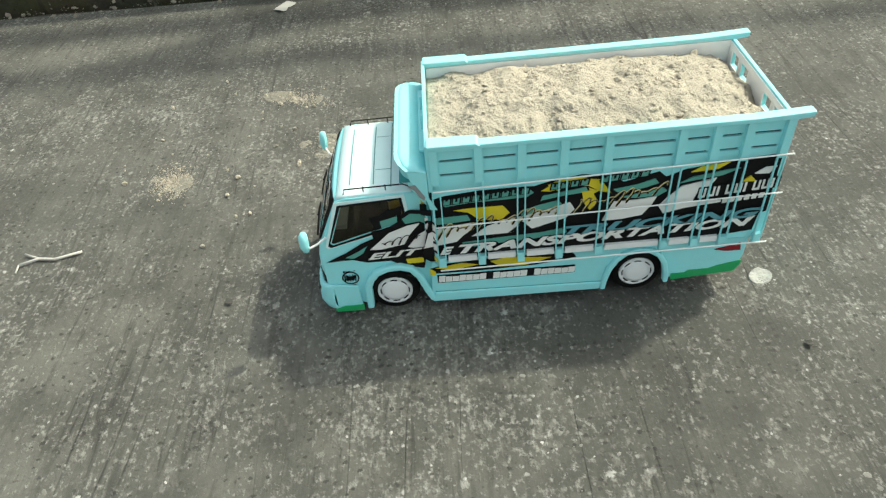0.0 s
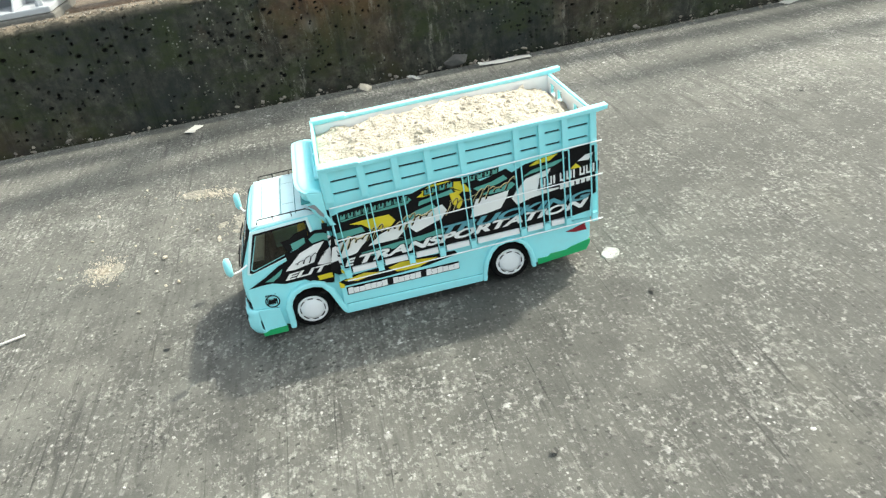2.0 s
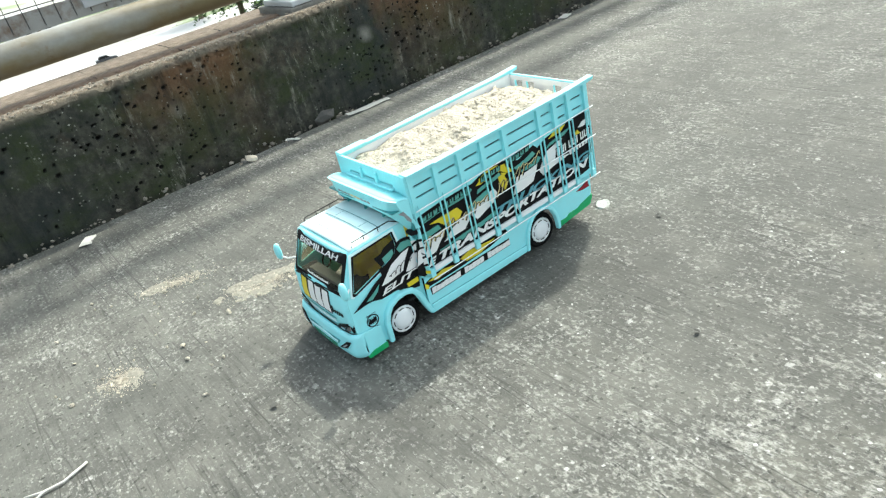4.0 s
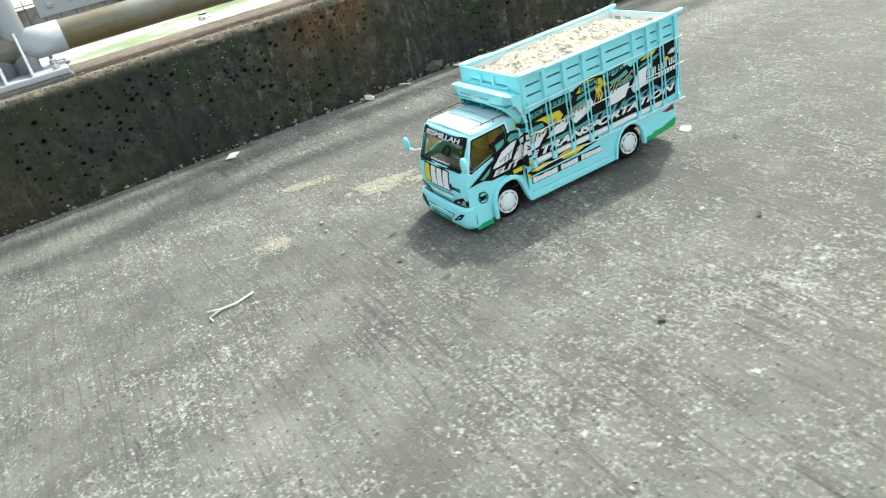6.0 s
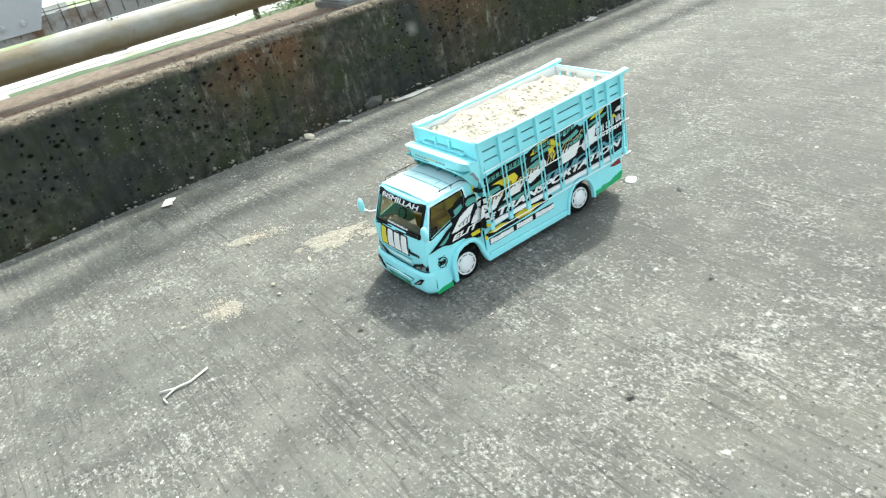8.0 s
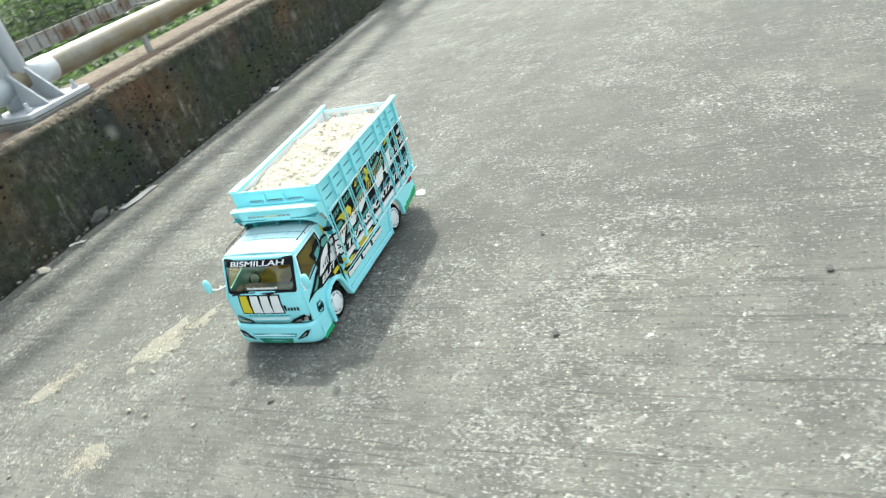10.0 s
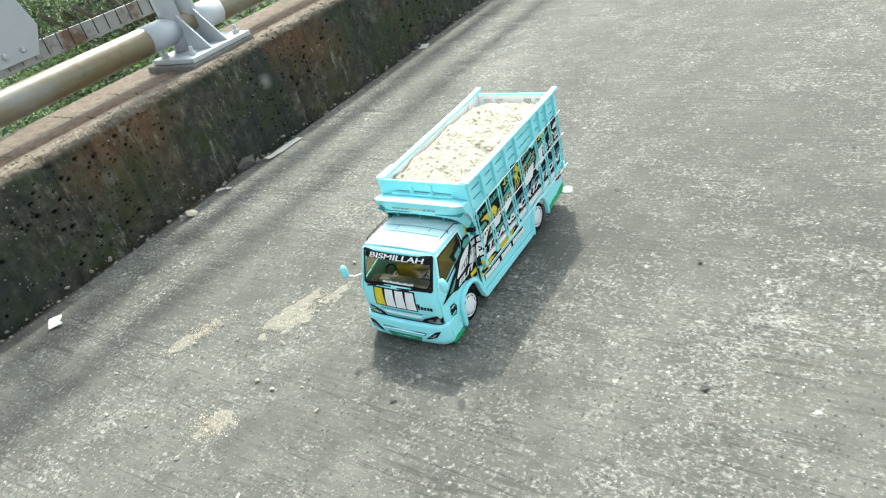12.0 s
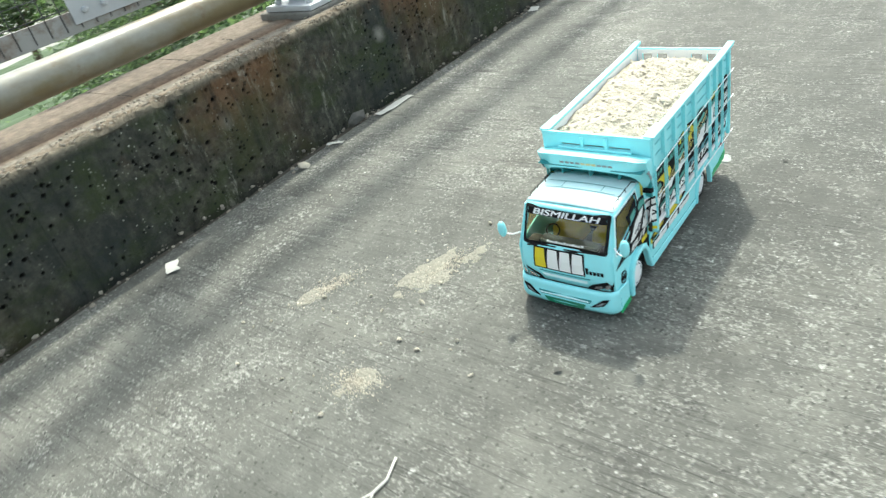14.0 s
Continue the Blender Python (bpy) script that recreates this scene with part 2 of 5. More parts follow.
def pipe_paint():
    """Glossy grey-green pipe paint, dulled by olive stain and worn through to brown rust."""
    n = Nodes("painted_pipe")
    stain = n.noise(3.2, 6, 0.65, n.stretch((1.0, 0.55, 1.0)))
    fine = n.noise(26, 6, 0.7)
    col = n.mix(fine, (0.17, 0.172, 0.15), (0.27, 0.275, 0.255))
    col = n.mix(n.ramp(stain, (0.28, 0.0), (0.46, 0.95)), col, n.mix(fine, (0.1, 0.078, 0.034), (0.175, 0.135, 0.068)))
    rust = n.ramp(n.noise(5.5, 7, 0.72), (0.55, 0.0), (0.66, 0.9))
    col = n.mix(rust, col, n.mix(n.noise(80, 5), (0.07, 0.036, 0.014), (0.17, 0.1, 0.04)))
    n.bump(n.noise(70, 5), 0.25, 0.0015)
    n.bump(rust, 0.2, 0.001)
    return n.done(col, n.ramp(n.math("ADD", n.math("MULTIPLY", rust, 0.5), n.math("MULTIPLY", fine, 0.5)), (0.15, 0.3), (0.8, 0.7)), spec=0.6)


def sand_material(name, dark, light):
    n = Nodes(name)
    info = n.add("ShaderNodeNewGeometry")
    col = n.mix(n.noise(60, 6, 0.7), dark, light)
    col = n.mix(n.ramp(info.outputs["Random Per Island"], (0.0, 0.0), (1.0, 0.5)), col, (0.48, 0.43, 0.35))
    n.bump(n.noise(420, 5, 0.7), 0.9, 0.003)
    n.bump(n.noise(120, 4, 0.6), 0.9, 0.006)
    return n.done(col, 0.95, spec=0.15)


def foliage(name, dark, light):
    n = Nodes(name)
    info = n.add("ShaderNodeNewGeometry")
    tone = n.mix(info.outputs["Random Per Island"], dark, light)
    n.done(tone, 0.55)
    thin = n.add("ShaderNodeBsdfTranslucent")
    n.link(n.mix(1.0, tone, (1.25, 1.35, 1.0), "MULTIPLY"), thin.inputs["Color"])
    both = n.add("ShaderNodeMixShader")
    both.inputs[0].default_value = 0.5
    n.link(n.b.outputs[0], both.inputs[1])
    n.link(thin.outputs[0], both.inputs[2])
    n.link(both.outputs[0], n.t.nodes["Material Output"].inputs["Surface"])
    return n.m


def glass_material():
    n = Nodes("tinted_glass")
    n.b.inputs["Transmission Weight"].default_value = 1.0
    n.b.inputs["IOR"].default_value = 1.4
    return n.done((0.8, 0.77, 0.62), 0.01, spec=0.2)


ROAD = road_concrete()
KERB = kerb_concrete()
BODY = worn_paint("turquoise_paint", (0.295, 0.75, 0.79))
# roof paler than the body: sun glare put into the paint; also pale trim
LITROOF_TRIM = worn_paint("sunlit_roof_and_trim_paint", (0.64, 0.85, 0.86))
DEEP = worn_paint("deep_teal_seams_and_shade", (0.03, 0.24, 0.25))
WHITE = worn_paint("white_paint", (0.78, 0.8, 0.8))
BLACK = worn_paint("black_vinyl", (0.006, 0.006, 0.0065), 0.5, amount=0.02, spec=0.12)
YELLOW = worn_paint("yellow_vinyl", (0.68, 0.55, 0.02), 0.4)
GREEN = worn_paint("green_paint", (0.01, 0.33, 0.11), 0.4)
TEAL = worn_paint("teal_vinyl", (0.085, 0.33, 0.28), 0.4)
BLUEGREY = worn_paint("blue_grey_vinyl", (0.09, 0.3, 0.36), 0.4)
PALE = worn_paint("white_vinyl", (0.77, 0.78, 0.76), 0.4)
RUBBER = worn_paint("tyre_rubber", (0.005, 0.005, 0.005), 0.85, amount=0.04, spec=0.12)
OCHRE = worn_paint("ochre_card", (0.7, 0.52, 0.05), 0.6)
GOLD = worn_paint("gold_ink", (0.62, 0.5, 0.24), 0.5)
CHROME = Nodes("chrome").done((0.7, 0.7, 0.72), 0.15, 1.0)
RED = worn_paint("red_lens", (0.22, 0.012, 0.02), 0.2)
GREY = worn_paint("grey_plastic", (0.22, 0.24, 0.25), 0.4)
DARKGREY = worn_paint("dark_underbody", (0.014, 0.0145, 0.015), 0.8, amount=0.05, spec=0.2)
GLASS = glass_material()
DEEPGREEN = worn_paint("grille_green", (0.008, 0.2, 0.11), 0.4)
PIPE = pipe_paint()
POST = rusty_steel("galvanised_post", (0.42, 0.44, 0.46), 0.68, gloss=0.42)
MORTAR = worn_paint("grey_mortar", (0.15, 0.145, 0.13), 0.9, dirt=(0.06, 0.055, 0.045), amount=0.8)
RUSTBAR = rusty_steel("rusted_bar", (0.3, 0.3, 0.285), 0.47, ((0.06, 0.033, 0.018), (0.19, 0.11, 0.06)))
WIRE = rusty_steel("dark_wire", (0.035, 0.036, 0.036), 0.6, ((0.03, 0.02, 0.014), (0.06, 0.04, 0.025)))
SAND = sand_material("sand", (0.4, 0.36, 0.28), (0.57, 0.525, 0.43))
STONE = sand_material("pebble", (0.4, 0.36, 0.285), (0.58, 0.53, 0.44))


# ---- mesh helpers ----
def part(name, bm, material, parent=None, label="", smooth=False):
    me = bpy.data.meshes.new(name)
    bmesh.ops.recalc_face_normals(bm, faces=bm.faces)
    if smooth:
        for f in bm.faces:
            f.smooth = True
    bm.to_mesh(me)
    bm.free()
    me.materials.append(material)
    ob = new(name, me)
    ob.parent = parent
    if label:
        ob["label"] = label
    return ob


def bevelled(ob, width, segments=2):
    m = ob.modifiers.new("edge", "BEVEL")
    m.width, m.segments, m.limit_method, m.angle_limit = width, segments, "ANGLE", radians(40)
    return ob


def prism(outer, d0, d1, place, holes=()):
    """A flat outline with holes, drawn in u and v, made thick from d0 to d1; place(u, v, d) gives the point."""
    bm = bmesh.new()
    for loop in (outer, *holes):
        vs = [bm.verts.new((u, v, 0)) for u, v in loop]
        for a, b in zip(vs, vs[1:] + vs[:1]):
            bm.edges.new((a, b))
    bmesh.ops.triangle_fill(bm, use_beauty=True, edges=bm.edges[:])
    bmesh.ops.dissolve_limit(bm, angle_limit=0.01, verts=bm.verts[:], edges=bm.edges[:]) if not holes else None
    got = bmesh.ops.extrude_face_region(bm, geom=bm.faces[:])
    for v in got["geom"]:
        if isinstance(v, bmesh.types.BMVert):
            v.co.z = 1
    for v in bm.verts:
        v.co = place(v.co.x, v.co.y, d0 + (d1 - d0) * v.co.z)
    return bm


def box(bm, x0, x1, y0, y1, z0, z1):
    m = Matrix.LocRotScale(((x0 + x1) / 2, (y0 + y1) / 2, (z0 + z1) / 2), None, (abs(x1 - x0), abs(y1 - y0), abs(z1 - z0)))
    bmesh.ops.create_cube(bm, size=1, matrix=m)
    return bm


def boxes(*sizes):
    bm = bmesh.new()
    for s in sizes:
        box(bm, *s)
    return bm


def tube(bm, points, radius, sides=8):
    """A round bar along points."""
    points = [Vector(p) for p in points]
    rings = []
    for i, p in enumerate(points):
        way = (points[min(i + 1, len(points) - 1)] - points[max(i - 1, 0)]).normalized()
        side = way.cross(Vector((0, 0, 1)) if abs(way.z) < 0.9 else Vector((1, 0, 0))).normalized()
        up = side.cross(way)
        rings.append([bm.verts.new(p + radius * (math.cos(a) * side + math.sin(a) * up)) for a in (2 * math.pi * k / sides for k in range(sides))])
    for a, b in zip(rings, rings[1:]):
        for k in range(sides):
            bm.faces.new((a[k], a[(k + 1) % sides], b[(k + 1) % sides], b[k]))
    bm.faces.new(rings[0])
    bm.faces.new(rings[-1])
    return bm


def spun(profile, centre, axis="x", sides=32):
    """A profile of (radius, along) turned round an axis."""
    bm = bmesh.new()
    rings = []
    for r, d in profile:
        ring = []
        for k in range(sides):
            a = 2 * math.pi * k / sides
            c, s = r * math.cos(a), r * math.sin(a)
            ring.append(bm.verts.new(Vector(centre) + Vector({"x": (d, c, s), "y": (c, d, s), "z": (c, s, d)}[axis])))
        rings.append(ring)
    for a, b in zip(rings, rings[1:]):
        for k in range(sides):
            bm.faces.new((a[k], a[(k + 1) % sides], b[(k + 1) % sides], b[k]))
    bm.faces.new(rings[0])
    bm.faces.new(rings[-1])
    return bm


def strip(rows, close=False):
    """Quads between rows of points."""
    bm = bmesh.new()
    vs = [[bm.verts.new(p) for p in row] for row in rows]
    for a, b in zip(vs, vs[1:]):
        for k in range(len(a) - (0 if close else 1)):
            bm.faces.new((a[k], a[(k + 1) % len(a)], b[(k + 1) % len(a)], b[k]))
    return bm


def solid(ob, thickness, offset=-1):
    m = ob.modifiers.new("thickness", "SOLIDIFY")
    m.thickness, m.offset = thickness, offset
    return ob


def lettering(words, width, height, place, depth=0.0004, shear=0.0, bold=0.0):
    """Raised letters filling width x height; place(u, v, d) gives the point."""
    cu = bpy.data.curves.new("letters", "FONT")
    cu.body, cu.extrude, cu.shear, cu.offset = words, 0.01, shear, bold
    ob = bpy.data.objects.new("letters", cu)
    scene.collection.objects.link(ob)
    bpy.context.view_layer.update()
    me = bpy.data.meshes.new_from_object(ob)
    bpy.data.objects.remove(ob)
    bm = bmesh.new()
    bm.from_mesh(me)
    xs, ys = [v.co.x for v in bm.verts], [v.co.y for v in bm.verts]
    xs, ys = [min(xs) + bold, max(xs) - bold], [min(ys) + bold, max(ys) - bold]
    for v in bm.verts:
        v.co = place((v.co.x - min(xs)) / (max(xs) - min(xs)) * width, (v.co.y - min(ys)) / (max(ys) - min(ys)) * height, depth if v.co.z > 0 else 0)
    return bm


PHI = (1 + 5 ** 0.5) / 2
ICO = [Vector(p).normalized() for p in ((-1, PHI, 0), (1, PHI, 0), (-1, -PHI, 0), (1, -PHI, 0), (0, -1, PHI), (0, 1, PHI), (0, -1, -PHI), (0, 1, -PHI), (PHI, 0, -1), (PHI, 0, 1), (-PHI, 0, -1), (-PHI, 0, 1))]


def ico_faces():
    bm = bmesh.new()
    for p in ICO:
        bm.verts.new(p)
    got = bmesh.ops.convex_hull(bm, input=bm.verts[:])
    bm.verts.index_update()
    faces = [tuple(v.index for v in f.verts) for f in bm.faces]
    bm.free()
    return faces


ICO_FACES = ico_faces()


def stones(name, spots, material, parent=None, flat=0.65, seed=1):
    """Many uneven little stones in one mesh; spots: (x, y, z, radius)."""
    rnd = random.Random(seed)
    verts, faces = [], []
    for x, y, z, r in spots:
        turn = Euler((rnd.uniform(-0.5, 0.5), rnd.uniform(-0.5, 0.5), rnd.uniform(0, 6.3))).to_matrix()
        sx, sy, sz, k = rnd.uniform(0.7, 1.4), rnd.uniform(0.6, 1.0), flat * rnd.uniform(0.7, 1.2), len(verts)
        for p in ICO:
            j = r * rnd.uniform(0.75, 1.2)
            q = turn @ Vector((p.x * sx * j, p.y * sy * j, p.z * sz * j))
            verts.append((x + q.x, y + q.y, z + q.z))
        faces += [tuple(k + i for i in f) for f in ICO_FACES]
    me = bpy.data.meshes.new(name)
    me.from_pydata(verts, [], faces)
    me.materials.append(material)
    ob = new(name, me)
    ob.parent = parent
    return ob


# ---- the bridge deck, its kerb and what lies below ----
DECK_EDGE = -0.975


def road_deck():
    xs = [DECK_EDGE, -0.6, 0.0, 1.0, 3.0, 7.0]
    ys = [-30, -3, -1, 0, 1, 3, 60]
    top = strip([[(x, y, 0.0) for x in xs] for y in ys])
    side = bmesh.ops.extrude_edge_only(top, edges=[e for e in top.edges if e.is_boundary])
    for v in side["geom"]:
        if isinstance(v, bmesh.types.BMVert):
            v.co.z = -0.3
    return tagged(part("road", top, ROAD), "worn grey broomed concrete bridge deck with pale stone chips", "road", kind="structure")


def kerb():
    """A leaning face with blow holes, a crumbled top edge and a silted top."""
    rnd = random.Random(17)
    face = [0.002 + 0.0036 * k for k in range(80)]
    rim = [0.001, 0.003, 0.006, 0.01, 0.0145, 0.019, 0.0235, 0.028, 0.033, 0.038, 0.044, 0.05, 0.057, 0.065, 0.075, 0.09, 0.11, 0.13, 0.142, 0.15, 0.165, 0.19, 0.22, 0.235, 0.25, 0.3, 0.34, 0.39]
    tops = [0.2935, 0.297, 0.3, 0.302, 0.303, 0.3035, 0.3035] + [0.303] * 6 + [0.301, 0.299, 0.297, 0.2955, 0.2945, 0.2925, 0.297, 0.299, 0.298, 0.297, 0.2925, 0.296, 0.297, 0.297, 0.297]
    profile = [(KX, -0.3), (KX, -0.02)] + [(KX - 0.049 * z, z) for z in face] + [(KX - 0.0143 - d, z) for d, z in zip(rim, tops)] + [(KX - 0.405, 0.29), (KX - 0.405, -0.3)]
    ys = [-30, -10, -4, -2.2] + [-1.6 + 0.02 * k for k in range(15)] + [-1.3 + 0.0033 * k for k in range(1030)] + [2.1 + 0.02 * k for k in range(80)] + [3.8, 4.2, 5, 7, 10, 20, 60]
    grid = np.array([[(x, y, z) for x, z in profile] for y in ys])
    first, last = 2, 2 + len(face)
    for j, y in enumerate(ys):
        crumble = 0.35 + 0.65 * max(0.0, min(1.0, 0.5 + 1.3 * noise.noise(Vector((y * 1.7, 5.5, 0)))))
        joint = 0.0015 if min(abs(y - k) for k in (-0.62, 0.72, 2.1)) < 0.003 else 0.0
        for k in range(first, len(profile) - 2):
            x, z = profile[k]
            grid[j, k, 0] += noise.fractal(Vector((x * 9, y * 9, z * 9)), 1.0, 2.0, 4) * 0.0022 - (joint if k < last else 0)
            d = (KX - 0.0143 - x) if k >= last else 0.0
            near = 1 - min(1.0, d / 0.062) if k >= last else max(0.0, 1 - (0.29 - z) / 0.03)
            if near > 0:
                c = noise.fractal(Vector((y * 22, d * 26 + z * 5, 1.1)), 0.8, 2.0, 5)
                bite = max(0.0, c + 0.1) * 0.014 * crumble * min(1.0, near * 1.6)
                fine = noise.noise(Vector((y * 130, d * 130, z * 60))) * 0.0016 * near
                grid[j, k, 2] += fine - bite * (1.0 if k >= last else 0.35)
                grid[j, k, 0] -= bite * (0.2 if k >= last else 0.7)
    # blow holes in the face
    ya, spacing = np.array(ys), 0.0036
    for _ in range(1150):
        yc, zc = rnd.uniform(-1.3, 2.1), 0.01 + 0.275 * rnd.random() ** 0.85
        if noise.noise(Vector((yc * 2.3, zc * 6, 9.0))) + rnd.gauss(0, 0.35) < 0.05:
            continue
        r = 0.0026 + 0.0042 * rnd.random() ** 3
        wide = rnd.uniform(0.8, 1.7)
        j0, j1 = np.searchsorted(ya, yc - r * wide), np.searchsorted(ya, yc + r * wide)
        for j in range(j0, j1):
            for k in range(first, last):
                q = math.hypot((ya[j] - yc) / wide, profile[k][1] - zc) / r
                if q < 1:
                    grid[j, k, 0] = min(grid[j, k, 0], profile[k][0] - 0.011 * min(1.0, 1.7 * (1 - q)))
    m = len(profile)
    faces = [(j * m + k, j * m + k + 1, (j + 1) * m + k + 1, (j + 1) * m + k) for j in range(len(ys) - 1) for k in range(m - 1)]
    me = bpy.data.meshes.new("kerb")
    me.from_pydata(grid.reshape(-1, 3).tolist(), [], faces)
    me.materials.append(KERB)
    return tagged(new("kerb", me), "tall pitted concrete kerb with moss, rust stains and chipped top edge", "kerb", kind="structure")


def gutter():
    rows = []
    for y in [-30, -3] + [-1.6 + 0.03 * k for k in range(180)] + [4.5, 8, 60]:
        rows.append([(x, y, -0.022 + noise.fractal(Vector((x * 20, y * 8, 2)), 1, 2, 4) * 0.008) for x in (KX - 0.01, KX + 0.008, KX + 0.022, DECK_EDGE + 0.003)])
    n = Nodes("gutter_dirt")
    col = n.mix(n.noise(30, 5, 0.7), (0.02, 0.018, 0.014), (0.085, 0.072, 0.055))
    n.bump(n.noise(160, 4), 0.8, 0.004)
    return tagged(part("gutter", strip(rows), n.done(col, 0.95), smooth=True), "narrow dirt-filled gutter between road and kerb", "gutter", kind="structure")


road_deck()
kerb()
gutter()
far_kerb = prism([(7.0, -0.3), (7.0, 0.0), (7.015, 0.295), (7.03, 0.305), (7.39, 0.3), (7.4, -0.3)], -30, 60, lambda u, v, d: Vector((u, d, v)))
tagged(part("far_kerb", far_kerb, KERB), "concrete kerb along the other edge of the bridge", "kerb", kind="structure")

# handrail: lower pipe and its posts on bolted plates
PX, PZ, PR = -1.262, 0.4, 0.042


def pipe_rail():
    bm = bmesh.new()
    tube(bm, [(PX, -30 + k * 1.0, PZ) for k in range(91)], PR, 24)
    ob = part("pipe_rail", bm, PIPE, smooth=True)
    for x, z in ((-1.31, 1.16), (-1.34, 1.76)):
        upper = bmesh.new()
        tube(upper, [(x, -30 + k * 1.0, z) for k in range(91)], PR, 16)
        part("upper_pipe", upper, PIPE, ob, smooth=True)
    for y in (-1.55, 1.05, 2.3):
        stub = boxes((PX - 0.004, PX + 0.014, y - 0.01, y + 0.01, 0.292, PZ - PR * 0.8))
        bevelled(part("foot_stub", stub, RUSTBAR, ob), 0.003)
    return tagged(ob, "thick steel handrail pipe with flaking paint and rust", "handrail")


BED = 0.316  # top of the posts' mortar beds


def rail_post(y):
    base = new("rail_post")
    base.location = (-1.21, y, BED)
    bevelled(part("base_plate", boxes((-0.1, 0.1, -0.125, 0.125, 0, 0.016)), POST, base), 0.003)
    bevelled(part("mortar_bed", boxes((-0.125, 0.103, -0.137, 0.131, -0.026, -0.0005)), MORTAR, base, "crumbling grey mortar bed"), 0.006)
    for s in (-1, 1):
        leg = bmesh.new()
        tube(leg, [(-0.045, s * 0.03, 0.014), (-0.055, s * 0.036, 0.26), (-0.07, s * 0.042, 0.46), (-0.1, s * 0.044, 0.9), (-0.13, s * 0.044, 1.5)], 0.033, 16)
        part("leg", leg, POST, base, smooth=True)
        bevelled(part("gusset", prism([(-0.02, 0.016), (0.092, 0.016), (0.085, 0.024), (-0.015, 0.125)], s * 0.034 - 0.003, s * 0.034 + 0.003, lambda u, v, d: Vector((u, d, v))), POST, base), 0.001)
        collar = bmesh.new()
        tube(collar, [(PX + 1.21, s * 0.03, PZ - BED), (PX + 1.21, s * 0.15, PZ - BED)], PR + 0.0015, 20)
        part("pipe_collar", collar, POST, base, smooth=True)
        for x in (-0.07, 0.07):
            bolt = spun([(0.011, 0.016), (0.011, 0.027), (0.006, 0.027), (0.006, 0.042), (0.004, 0.044)], (x, s * 0.095, 0), "z", 6)
            part("bolt", bolt, POST, base)
    return tagged(base, "grey galvanised twin-leg rail post on bolted plate", "rail post", "rail posts")


pipe_rail()
for y in (-6.4, -3.65, -0.88, 0.46, 3.2, 5.95, 8.7):
    rail_post(y)


def mesh_fence():
    """Rusted flat bar with a wire grid behind the pipe."""
    base = new("mesh_fence")
    base.location = (-1.56, 0, 0)
    bevelled(part("flat_bar", boxes((-0.004, 0.004, -6, 9, 0.418, 0.476)), RUSTBAR, base), 0.001)
    grid = bmesh.new()
    for k in range(190):
        y = -3.0 + 0.046 * k
        box(grid, 0.0045, 0.0068, y - 0.0012, y + 0.0012, 0.427, 1.15)
    for k in range(15):
        z = 0.485 + 0.046 * k
        box(grid, 0.0068, 0.009, -3, 5.8, z - 0.0012, z + 0.0012)
    tagged(part("wire_grid", grid, WIRE, base), kind="stuff")
    for y in (-1.3, 1.4):
        part("hanger", boxes((0.004, 0.3, y - 0.006, y + 0.006, 0.425, 0.433)), RUSTBAR, base)
    for y in (-0.62, 0.02):
        plate = bevelled(part("splice_plate", prism([(y - 0.14, 0.44), (y + 0.12, 0.44), (y + 0.16, 0.52), (y + 0.12, 0.66), (y - 0.14, 0.66)], 0.006, 0.012, lambda u, v, d: Vector((d, u, v))), POST, base, "pale grey bolted plate"), 0.001)
        for k in range(4):
            for z in (0.47, 0.62):
                part("bolt", spun([(0.01, 0.012), (0.01, 0.02), (0.005, 0.024)], (0, y - 0.1 + 0.06 * k, z), "x", 6), POST, plate)
    return tagged(base, "rusted flat bar fence with dark square wire mesh", "fence")


mesh_fence()


# land far below the bridge
LAND = -22.0


def land():
    n = Nodes("far_ground")
    big = n.noise(0.03, 5, 0.6)
    col = n.ramp(big, (0.4, (0.22, 0.22, 0.2)), (0.54, (0.34, 0.34, 0.31)), (0.6, (0.17, 0.21, 0.11)), (0.74, (0.09, 0.14, 0.06)))
    bm = strip([[(x, y, LAND) for x in (-2500, -300, -60, 0, 60, 2500)] for y in (-2500, -300, 0, 300, 2500)])
    return tagged(part("ground", bm, n.done(col, 0.9)), "distant pale yards and grass below the bridge", "ground", kind="structure")


land()
PAVED = worn_paint("pale_paving", (0.5, 0.5, 0.49), 0.8)
tagged(part("street", boxes((-168, -146, -400, 400, LAND, LAND + 0.15)), PAVED), "pale concrete street far below", "street", kind="structure")
UNDERGROWTH = worn_paint("undergrowth", (0.03, 0.06, 0.02), 0.9, dirt=(0.12, 0.2, 0.05), amount=0.5)
tagged(part("grove_floor", strip([[(x, y, LAND + 0.4 + 1.2 * noise.noise(Vector((x * 0.1, y * 0.1, 0)))) for x in range(-140, -2, 4)] for y in range(6, 180, 6)]), UNDERGROWTH), "dark green undergrowth below the bridge", "undergrowth", kind="structure")
LEAF = foliage("leaves", (0.02, 0.042, 0.02), (0.13, 0.185, 0.085))
BARK = worn_paint("bark", (0.12, 0.09, 0.06), 0.9)


